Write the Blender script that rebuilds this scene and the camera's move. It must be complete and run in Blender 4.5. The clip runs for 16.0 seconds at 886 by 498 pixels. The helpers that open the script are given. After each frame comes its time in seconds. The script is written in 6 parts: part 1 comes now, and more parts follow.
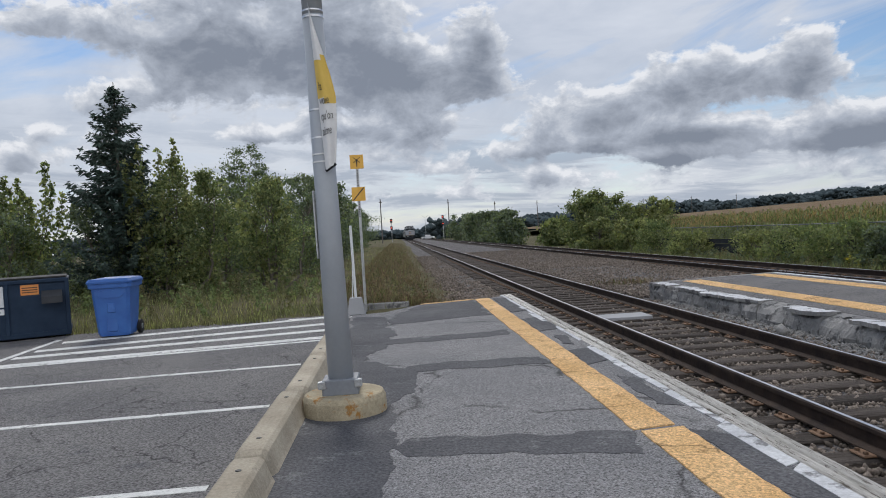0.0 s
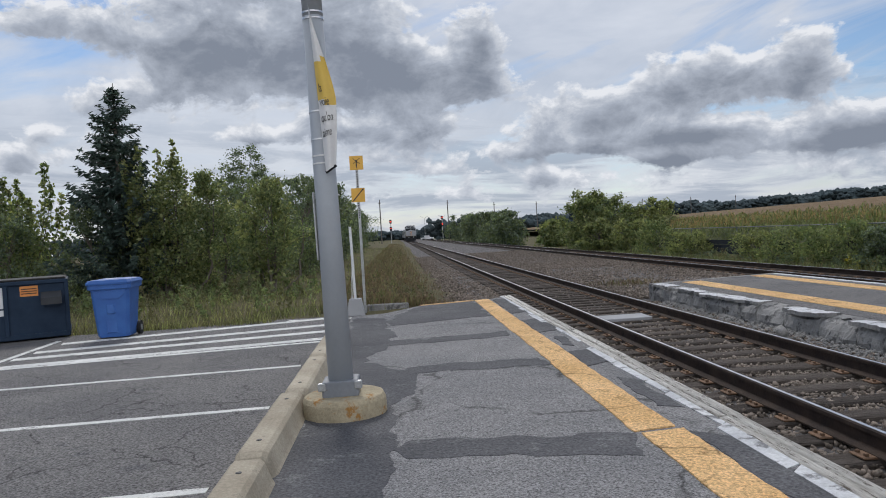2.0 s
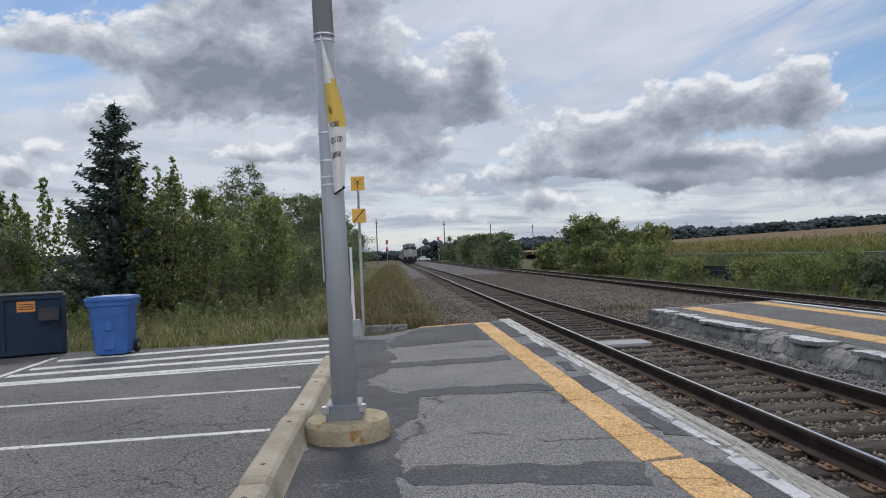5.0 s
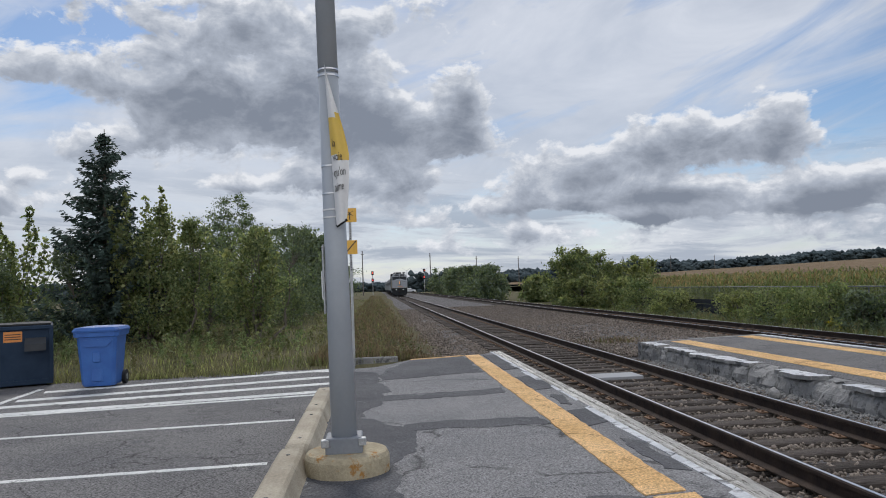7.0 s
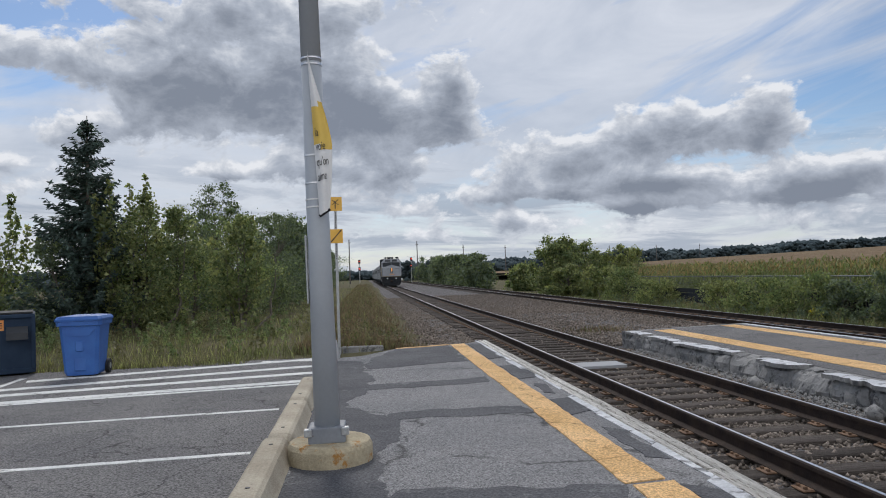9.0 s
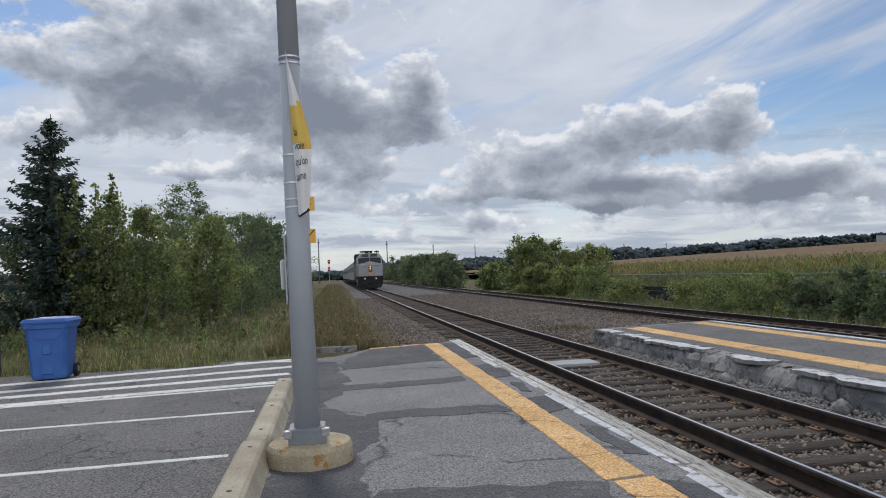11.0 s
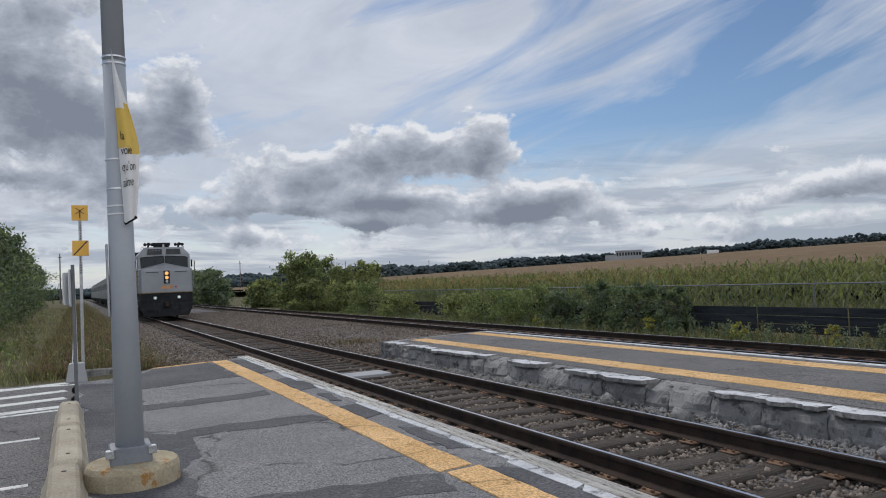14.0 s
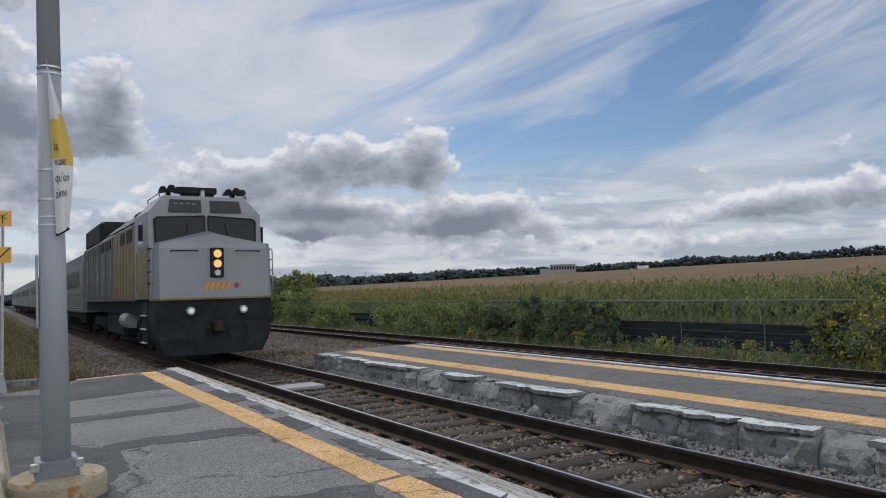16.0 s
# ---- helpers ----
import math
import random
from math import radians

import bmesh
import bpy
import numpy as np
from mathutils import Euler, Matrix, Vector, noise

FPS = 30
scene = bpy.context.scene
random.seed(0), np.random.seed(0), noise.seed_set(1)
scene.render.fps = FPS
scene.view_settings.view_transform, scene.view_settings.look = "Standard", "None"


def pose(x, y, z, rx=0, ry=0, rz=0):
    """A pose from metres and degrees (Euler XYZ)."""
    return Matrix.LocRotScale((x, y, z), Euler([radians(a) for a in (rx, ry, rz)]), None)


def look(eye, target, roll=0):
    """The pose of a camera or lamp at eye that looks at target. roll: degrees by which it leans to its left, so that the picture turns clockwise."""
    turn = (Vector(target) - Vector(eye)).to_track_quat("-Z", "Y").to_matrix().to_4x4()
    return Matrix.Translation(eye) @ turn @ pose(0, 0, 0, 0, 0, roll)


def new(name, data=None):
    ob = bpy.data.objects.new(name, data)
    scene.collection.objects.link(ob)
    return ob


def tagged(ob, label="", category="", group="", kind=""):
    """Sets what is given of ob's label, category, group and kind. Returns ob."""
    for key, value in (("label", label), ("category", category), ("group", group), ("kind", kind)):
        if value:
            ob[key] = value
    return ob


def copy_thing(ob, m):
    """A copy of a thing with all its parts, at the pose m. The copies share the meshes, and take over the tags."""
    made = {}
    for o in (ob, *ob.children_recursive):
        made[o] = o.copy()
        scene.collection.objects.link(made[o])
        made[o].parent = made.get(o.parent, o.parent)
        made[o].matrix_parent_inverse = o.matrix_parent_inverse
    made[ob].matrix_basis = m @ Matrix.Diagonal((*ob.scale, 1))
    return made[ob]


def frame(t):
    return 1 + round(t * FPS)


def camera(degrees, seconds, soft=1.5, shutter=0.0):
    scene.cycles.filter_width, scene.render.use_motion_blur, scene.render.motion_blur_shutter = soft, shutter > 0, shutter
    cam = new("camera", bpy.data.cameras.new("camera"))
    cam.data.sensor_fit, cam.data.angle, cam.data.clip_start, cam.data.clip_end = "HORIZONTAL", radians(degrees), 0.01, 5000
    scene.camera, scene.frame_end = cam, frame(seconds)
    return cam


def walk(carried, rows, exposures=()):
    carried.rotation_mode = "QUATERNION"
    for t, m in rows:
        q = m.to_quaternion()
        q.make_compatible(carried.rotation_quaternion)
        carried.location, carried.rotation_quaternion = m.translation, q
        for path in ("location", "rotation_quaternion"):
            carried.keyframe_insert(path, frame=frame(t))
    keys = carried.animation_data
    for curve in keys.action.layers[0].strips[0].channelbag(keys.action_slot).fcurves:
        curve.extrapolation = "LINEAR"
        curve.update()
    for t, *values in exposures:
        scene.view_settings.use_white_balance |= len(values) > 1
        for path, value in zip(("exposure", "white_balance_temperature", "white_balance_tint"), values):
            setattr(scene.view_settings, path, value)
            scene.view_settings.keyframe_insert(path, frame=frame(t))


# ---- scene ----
cam = camera(62.8, 16.0, soft=1.0)
PATH = [
    (0, (-4.101, -0.727, 1.58), (-3.979, 1.269, 1.537), -3.4),
    (0.5, (-4.114, -0.728, 1.598), (-3.989, 1.267, 1.552), -3.4),
    (1, (-4.11, -0.72, 1.596), (-3.986, 1.276, 1.55), -3.4),
    (1.5, (-4.114, -0.715, 1.592), (-3.99, 1.281, 1.547), -3.3),
    (2, (-4.107, -0.724, 1.587), (-3.983, 1.271, 1.546), -3.4),
    (2.5, (-4.115, -0.716, 1.592), (-3.99, 1.279, 1.552), -3.3),
    (3, (-4.115, -0.716, 1.592), (-3.99, 1.28, 1.551), -3.3),
    (3.5, (-4.104, -0.72, 1.579), (-3.981, 1.276, 1.541), -3.4),
    (6, (-4.297, -0.683, 1.625), (-4.147, 1.309, 1.716), -1.9),
    (6.5, (-4.327, -0.731, 1.619), (-4.162, 1.258, 1.74), -2.3),
    (7, (-4.322, -0.727, 1.623), (-4.14, 1.262, 1.725), -2.1),
    (7.5, (-4.3, -0.708, 1.611), (-4.113, 1.282, 1.692), -2.2),
    (8, (-4.292, -0.725, 1.633), (-4.089, 1.264, 1.703), -2.1),
    (10.5, (-4.295, -0.737, 1.634), (-4.058, 1.248, 1.703), -2.1),
    (11, (-4.373, -0.73, 1.638), (-4.074, 1.246, 1.703), -2.3),
    (11.5, (-4.415, -0.74, 1.644), (-4.077, 1.23, 1.708), -2.4),
    (12, (-4.513, -0.663, 1.622), (-4.024, 1.274, 1.708), -1.9),
    (12.5, (-4.624, -0.718, 1.654), (-3.95, 1.16, 1.786), -2.1),
    (13, (-4.728, -0.733, 1.648), (-3.962, 1.108, 1.798), -2.3),
    (13.5, (-4.866, -0.779, 1.621), (-4.018, 1.029, 1.732), -2.4),
    (14, (-4.961, -0.848, 1.603), (-4.056, 0.933, 1.688), -2.5),
    (14.5, (-4.981, -0.871, 1.598), (-4.05, 0.898, 1.678), -2.6),
    (15, (-5.012, -0.923, 1.598), (-4.049, 0.827, 1.695), -2.3),
    (15.5, (-5.018, -0.958, 1.607), (-4.031, 0.778, 1.715), -2.1),
    (16, (-5.031, -1.032, 1.639), (-3.975, 0.662, 1.749), -1.7),
]
walk(cam, [(t, look(eye, target, roll)) for t, eye, target, roll in PATH],
     [(0.0, 0.06, 6180.0, 11.0), (10.5, 0.05, 6180.0, 11.0), (13.0, 0.0, 6180.0, 11.0), (16.0, -0.04, 6180.0, 11.0)])


# ---- light ----
SUN_AZ, SUN_EL = -7.0, 44.0        # degrees: azimuth from the track towards the fields, height


def node(nt, kind, **kw):
    n = nt.nodes.new(kind)
    for k, v in kw.items():
        if k == "inp":
            for i, x in v.items():
                n.inputs[i].default_value = x
        elif k == "operation":
            n.operation = v
        elif k == "blend_type":
            n.blend_type = v
        elif k == "data_type":
            n.data_type = v
        elif k == "noise_dimensions":
            n.noise_dimensions = v
    return n


def ramp(nt, stops):
    r = nt.nodes.new("ShaderNodeValToRGB")
    el = r.color_ramp.elements
    while len(el) < len(stops):
        el.new(0.5)
    for e, (p, c) in zip(el, stops):
        e.position, e.color = p, (*c, 1) if len(c) == 3 else c
    return r


def build_world():
    world = bpy.data.worlds.new("sky")
    scene.world = world
    world.use_nodes = True
    nt = world.node_tree
    L = nt.links.new
    bg = nt.nodes["Background"]
    sky = nt.nodes.new("ShaderNodeTexSky")
    sky.sky_type, sky.sun_disc = "NISHITA", False
    sky.sun_elevation, sky.sun_rotation = radians(SUN_EL), radians(SUN_AZ)
    sky.air_density, sky.dust_density, sky.ozone_density = 1.0, 0.3, 3.0
    co = nt.nodes.new("ShaderNodeTexCoord")
    sep = nt.nodes.new("ShaderNodeSeparateXYZ")
    L(co.outputs["Generated"], sep.inputs[0])

    def calc(op, a, b=None, c=None):
        n = node(nt, "ShaderNodeMath", operation=op)
        for i, x in enumerate((a, b, c)):
            if x is None:
                continue
            if isinstance(x, (int, float)):
                n.inputs[i].default_value = x
            else:
                L(x, n.inputs[i])
        return n.outputs[0]
    # azimuth and height of each direction, in degrees
    az = calc("MULTIPLY", calc("ARCTAN2", sep.outputs[0], sep.outputs[1]), 57.3)
    el = calc("MULTIPLY", calc("ARCSINE", sep.outputs[2]), 57.3)

    def field(a, e, sa, se, scale, detail, rough, turn=0.0, off=(0, 0, 0), distortion=0.0):
        v = nt.nodes.new("ShaderNodeCombineXYZ")
        L(a, v.inputs[0]); L(e, v.inputs[1])
        mp = node(nt, "ShaderNodeMapping", inp={1: off, 2: (0, 0, radians(turn))})
        mp.vector_type = "POINT"
        L(v.outputs[0], mp.inputs[0])
        m2 = node(nt, "ShaderNodeMapping", inp={3: (sa, se, 1)})
        L(mp.outputs[0], m2.inputs[0])
        n = node(nt, "ShaderNodeTexNoise", inp={"Scale": scale, "Detail": detail, "Roughness": rough, "Distortion": distortion})
        L(m2.outputs[0], n.inputs["Vector"])
        return n.outputs[0]

    def masses(spots, e):
        """The sum of soft masses of cloud: azimuth, height, half widths, in degrees, and weight."""
        total = 0.0
        for a0, e0, wa, we, k in spots:
            da = calc("MULTIPLY_ADD", az, 1 / wa, -a0 / wa)
            de = calc("MULTIPLY_ADD", e, 1 / we, -e0 / we)
            s = calc("MULTIPLY_ADD", da, da, calc("MULTIPLY", de, de))
            total = calc("MULTIPLY_ADD", calc("EXPONENT", calc("MULTIPLY", s, -1.0)), k, total)
        return total

    def heaps(e):
        big = field(az, e, 1, 1.6, 0.24, 12, 0.62, 0, (3.3, 1.1, 0), 0.35)
        v = nt.nodes.new("ShaderNodeCombineXYZ")
        L(az, v.inputs[0]); L(calc("MULTIPLY", e, 1.35), v.inputs[1])
        puff = node(nt, "ShaderNodeTexVoronoi", inp={"Scale": 0.55, "Detail": 3.0, "Roughness": 0.55, "Lacunarity": 2.2})
        puff.feature, puff.normalize = "SMOOTH_F1", True
        puff.inputs["Smoothness"].default_value = 0.6
        L(v.outputs[0], puff.inputs["Vector"])
        lumps = calc("MULTIPLY_ADD", puff.outputs["Distance"], -0.46, 0.195)
        return calc("ADD", calc("MULTIPLY_ADD", big, 0.80, lumps), masses(HEAPS + SHELVES + LOW_HEAPS, e))
    # thin high streaks, climbing to the right
    streak = field(az, el, 0.35, 1.6, 0.13, 8, 0.58, -16, (12.0, 4.0, 0), 0.8)
    veil = ramp(nt, [(0.40, (0, 0, 0)), (0.66, (1, 1, 1))])
    L(calc("ADD", streak, masses(VEIL, el)), veil.inputs[0])
    here, above = heaps(el), heaps(calc("ADD", el, 0.7))
    cover = ramp(nt, [(0.57, (0, 0, 0)), (0.66, (1, 1, 1))])
    L(here, cover.inputs[0])
    # thick middles are dark, rims and tops bright
    lit = calc("MULTIPLY_ADD", calc("SUBTRACT", here, above), 1.05, 0.0)
    tone = calc("SUBTRACT", here, lit)
    body = ramp(nt, [(0.53, (0.78, 0.78, 0.78)), (0.62, (0.57, 0.59, 0.62)), (0.74, (0.40, 0.43, 0.48)), (0.90, (0.28, 0.305, 0.35)), (1.0, (0.22, 0.245, 0.29))])
    L(tone, body.inputs[0])
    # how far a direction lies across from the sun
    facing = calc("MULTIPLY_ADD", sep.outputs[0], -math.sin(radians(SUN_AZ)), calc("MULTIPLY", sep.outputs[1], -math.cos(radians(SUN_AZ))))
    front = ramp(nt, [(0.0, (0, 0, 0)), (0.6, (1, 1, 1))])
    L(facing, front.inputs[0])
    skyk = node(nt, "ShaderNodeVectorMath", operation="MULTIPLY", inp={1: (SKY_K, SKY_K, SKY_K)})
    L(sky.outputs[0], skyk.inputs[0])
    m1 = node(nt, "ShaderNodeMix", data_type="RGBA")
    L(calc("MULTIPLY", veil.outputs[0], 0.88), m1.inputs[0])
    L(skyk.outputs[0], m1.inputs[6])
    pale = ramp(nt, [(0.35, (0.50, 0.53, 0.58)), (0.65, (0.70, 0.71, 0.73))])
    L(field(az, el, 0.6, 1.2, 0.10, 6, 0.6, -12, (7, 2, 0), 0.6), pale.inputs[0])
    L(pale.outputs[0], m1.inputs[7])
    # flat layers low over the horizon
    flat = field(az, el, 0.22, 1.5, 0.34, 8, 0.62, 2, (40, 9, 0), 0.5)
    low = ramp(nt, [(0.0, (1, 1, 1)), (0.11, (1, 1, 1)), (0.25, (0, 0, 0))])
    L(calc("DIVIDE", el, 45.0), low.inputs[0])
    layer = ramp(nt, [(0.38, (0, 0, 0)), (0.52, (1, 1, 1))])
    L(flat, layer.inputs[0])
    tone2 = ramp(nt, [(0.38, (0.74, 0.73, 0.71)), (0.48, (0.58, 0.60, 0.63)), (0.58, (0.38, 0.42, 0.48))])
    L(flat, tone2.inputs[0])
    m3 = node(nt, "ShaderNodeMix", data_type="RGBA")
    L(calc("MULTIPLY", calc("MULTIPLY", layer.outputs[0], low.outputs[0]), 0.9), m3.inputs[0])
    L(m1.outputs[2], m3.inputs[6]); L(tone2.outputs[0], m3.inputs[7])
    m2 = node(nt, "ShaderNodeMix", data_type="RGBA")
    L(cover.outputs[0], m2.inputs[0]); L(m3.outputs[2], m2.inputs[6]); L(body.outputs[0], m2.inputs[7])
    # added fill light: the unseen sky across from the sun is brightened
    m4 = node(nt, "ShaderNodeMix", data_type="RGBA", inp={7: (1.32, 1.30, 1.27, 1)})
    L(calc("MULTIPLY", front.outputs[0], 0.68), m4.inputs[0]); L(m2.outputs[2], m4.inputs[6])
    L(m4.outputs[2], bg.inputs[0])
    bg.inputs[1].default_value = 1.0


SKY_K = 0.085
VEIL = [(14, 24, 26, 11, 0.16), (0, 3, 60, 4.5, 0.06), (44, 11.5, 12, 3.5, -0.13), (55, 13, 10, 3, -0.08), (-24, 14, 5, 3, -0.1), (34, 12.5, 4, 2, -0.1), (22, 19, 18, 5, 0.10), (9, 5, 8, 1.2, -0.10), (-8, 10, 24, 6, 0.20), (-22, 6, 14, 5, 0.12)]
HEAPS = [(-9.2, 14.6, 9.8, 3.6, 0.42), (-15.0, 13.5, 4.6, 3.1, 0.2), (-1.9, 13.4, 5.1, 3.6, 0.3), (2.4, 12.2, 4.6, 2.3, 0.28), (7.4, 14.3, 2.0, 2.7, 0.38), (7.1, 11.7, 2.6, 1.5, 0.2),
         (13.7, 8.0, 5.6, 1.0, 0.26), (19.2, 9.1, 6.2, 1.5, 0.32), (24.1, 10.6, 4.6, 2.0, 0.34), (13.8, 10.7, 1.5, 1.0, 0.15), (30.7, 11.2, 2.8, 2.0, 0.36), (29.7, 9.3, 3.6, 1.3, 0.25),
         (-7.7, 20.2, 12.8, 2.6, 0.3), (42, 14.5, 14, 4, -0.14), (56, 12, 9, 3.5, -0.14), (22, 17.5, 13, 3.6, -0.20), (-26, 13.0, 5, 2, -0.15)]
SHELVES = [(-4.0, 8.5, 6.2, 1.1, 0.27), (3.1, 8.7, 4.1, 1.3, 0.22), (-0.1, 6.5, 3.1, 1.0, 0.24), (4.7, 5.2, 2.6, 0.7, 0.27), (17.4, 6.4, 7.7, 0.9, 0.38), (23.6, 7.0, 4.6, 0.8, 0.3),
           (10.5, 6.2, 3.1, 0.6, 0.25), (29.5, 5.4, 6.2, 1.1, 0.2), (33.7, 5.8, 3.1, 1.3, 0.25), (-26.2, 6.9, 2.1, 1.3, 0.4), (-20.5, 10.7, 3.1, 1.3, 0.3), (-24.6, 8.8, 1.5, 0.6, 0.2), (-11.2, 8.4, 2.0, 0.5, 0.25),
           (-24.1, 15.9, 5.6, 1.5, 0.25), (12.2, 4.4, 2.1, 0.8, 0.24), (21.5, 4.9, 2.6, 0.6, 0.26)]
LOW_HEAPS = [(36.8, 6.6, 2.6, 1.0, 0.34), (33.6, 5.4, 6.2, 0.9, 0.28), (39.8, 4.7, 2.6, 0.8, 0.3), (44.7, 6.7, 1.5, 0.6, 0.22), (52.2, 8.4, 1.8, 0.7, 0.09), (59.2, 6.0, 4.6, 1.1, 0.3),
             (62.6, 5.9, 2.6, 1.1, 0.3), (55.1, 5.4, 3.1, 0.8, 0.28), (51.2, 4.8, 2.6, 0.6, 0.25), (20.8, 5.2, 2.6, 0.7, 0.25), (8, 3.3, 34, 1.0, 0.15), (60, 3.3, 20, 0.8, 0.14)]
build_world()
sun = new("sun", bpy.data.lights.new("sun", "SUN"))
sun.data.energy, sun.data.angle, sun.data.color = 1.95, radians(14), (1.0, 0.94, 0.84)
sun.matrix_world = look((60 * math.sin(radians(SUN_AZ)), 60 * math.cos(radians(SUN_AZ)), 60 * math.tan(radians(SUN_EL))), (0, 0, 0))


# ---- materials ----
def surface(name, c1, c2, scale=3.0, rough=0.8, metal=0.0, bump=0.2, fine=40.0, third=None, vary=0.0, spec=0.5,
            stretch=(1, 1, 1), c3=0.6, dist=0.02, grain=0.9, cracks=0.0, octaves=4):
    """Two-scale procedural surface: large blotches c1 to c2, fine grain, relief, and a third tone where worn."""
    m = bpy.data.materials.new(name)
    m.use_nodes = True
    nt = m.node_tree
    L = nt.links.new
    b = nt.nodes["Principled BSDF"]
    co = nt.nodes.new("ShaderNodeTexCoord")
    mp = node(nt, "ShaderNodeMapping", inp={3: stretch})
    L(co.outputs["Object"], mp.inputs[0])
    n1 = node(nt, "ShaderNodeTexNoise", inp={"Scale": scale, "Detail": 6, "Roughness": 0.6})
    n2 = node(nt, "ShaderNodeTexNoise", inp={"Scale": fine, "Detail": octaves, "Roughness": 0.7})
    L(mp.outputs[0], n1.inputs["Vector"]); L(mp.outputs[0], n2.inputs["Vector"])
    r = ramp(nt, [(0.35, c1), (0.65, c2)])
    L(n1.outputs[0], r.inputs[0])
    col = r.outputs[0]
    if third:
        r3 = ramp(nt, [(c3 - 0.04, (0, 0, 0)), (c3 + 0.03, (1, 1, 1))])
        n3 = node(nt, "ShaderNodeTexNoise", inp={"Scale": scale * 2.7, "Detail": 8, "Roughness": 0.7})
        L(mp.outputs[0], n3.inputs["Vector"]); L(n3.outputs[0], r3.inputs[0])
        mx = node(nt, "ShaderNodeMix", data_type="RGBA")
        L(r3.outputs[0], mx.inputs[0]); L(col, mx.inputs[6]); mx.inputs[7].default_value = (*third, 1)
        col = mx.outputs[2]
    g = node(nt, "ShaderNodeMath", operation="MULTIPLY_ADD", inp={1: grain, 2: 1 - grain / 2})
    L(n2.outputs[0], g.inputs[0])
    val = g.outputs[0]
    if cracks:
        wn = node(nt, "ShaderNodeTexNoise", inp={"Scale": 2.5, "Detail": 5})
        L(mp.outputs[0], wn.inputs["Vector"])
        wv = node(nt, "ShaderNodeVectorMath", operation="SCALE", inp={3: 0.55})
        L(wn.outputs["Color"], wv.inputs[0])
        wa = node(nt, "ShaderNodeVectorMath", operation="ADD")
        L(mp.outputs[0], wa.inputs[0]); L(wv.outputs[0], wa.inputs[1])
        vo = node(nt, "ShaderNodeTexVoronoi", inp={"Scale": cracks})
        vo.feature = "DISTANCE_TO_EDGE"
        L(wa.outputs[0], vo.inputs["Vector"])
        cr = ramp(nt, [(0.0, (0.35, 0.35, 0.35)), (0.012, (1, 1, 1))])
        L(vo.outputs["Distance"], cr.inputs[0])
        brk = ramp(nt, [(0.48, (0, 0, 0)), (0.56, (1, 1, 1))])
        L(n1.outputs[0], brk.inputs[0])
        mxa = node(nt, "ShaderNodeMath", operation="MAXIMUM")
        L(cr.outputs[0], mxa.inputs[0]); L(brk.outputs[0], mxa.inputs[1])
        w = node(nt, "ShaderNodeMath", operation="MULTIPLY")
        L(mxa.outputs[0], w.inputs[0]); L(val, w.inputs[1])
        val = w.outputs[0]
    if vary:
        oi = nt.nodes.new("ShaderNodeObjectInfo")
        ge = nt.nodes.new("ShaderNodeNewGeometry")
        s = node(nt, "ShaderNodeMath", operation="ADD")
        L(oi.outputs["Random"], s.inputs[0]); L(ge.outputs["Random Per Island"], s.inputs[1])
        fr = node(nt, "ShaderNodeMath", operation="FRACT")
        L(s.outputs[0], fr.inputs[0])
        v = node(nt, "ShaderNodeMath", operation="MULTIPLY_ADD", inp={1: 2 * vary, 2: 1 - vary})
        L(fr.outputs[0], v.inputs[0])
        w = node(nt, "ShaderNodeMath", operation="MULTIPLY")
        L(v.outputs[0], w.inputs[0]); L(val, w.inputs[1])
        val = w.outputs[0]
    mul = node(nt, "ShaderNodeVectorMath", operation="SCALE")
    L(col, mul.inputs[0]); L(val, mul.inputs[3])
    L(mul.outputs[0], b.inputs["Base Color"])
    b.inputs["Roughness"].default_value, b.inputs["Metallic"].default_value = rough, metal
    b.inputs["Specular IOR Level"].default_value = spec
    if bump:
        bp = node(nt, "ShaderNodeBump", inp={"Strength": bump, "Distance": dist})
        L(n2.outputs[0], bp.inputs["Height"]); L(bp.outputs[0], b.inputs["Normal"])
    return m


def leafy(name, c1, c2, through_light=0.5, rough=0.6):
    m = surface(name, c1, c2, scale=0.7, rough=rough, bump=0, fine=6, vary=0.45, spec=0.25)
    nt = m.node_tree
    b = nt.nodes["Principled BSDF"]
    tr = nt.nodes.new("ShaderNodeBsdfTranslucent")
    mx = node(nt, "ShaderNodeMixShader", inp={0: through_light})
    src = b.inputs["Base Color"].links[0].from_socket
    tint = node(nt, "ShaderNodeVectorMath", operation="MULTIPLY", inp={1: (1.15, 1.2, 0.7)})
    nt.links.new(src, tint.inputs[0]); nt.links.new(tint.outputs[0], tr.inputs[0])
    nt.links.new(b.outputs[0], mx.inputs[1]); nt.links.new(tr.outputs[0], mx.inputs[2])
    nt.links.new(mx.outputs[0], nt.nodes["Material Output"].inputs[0])
    return m


def glow(name, colour, strength):
    m = bpy.data.materials.new(name)
    m.use_nodes = True
    b = m.node_tree.nodes["Principled BSDF"]
    b.inputs["Base Color"].default_value = (*colour, 1)
    b.inputs["Emission Color"].default_value = (*colour, 1)
    b.inputs["Emission Strength"].default_value = strength
    return m


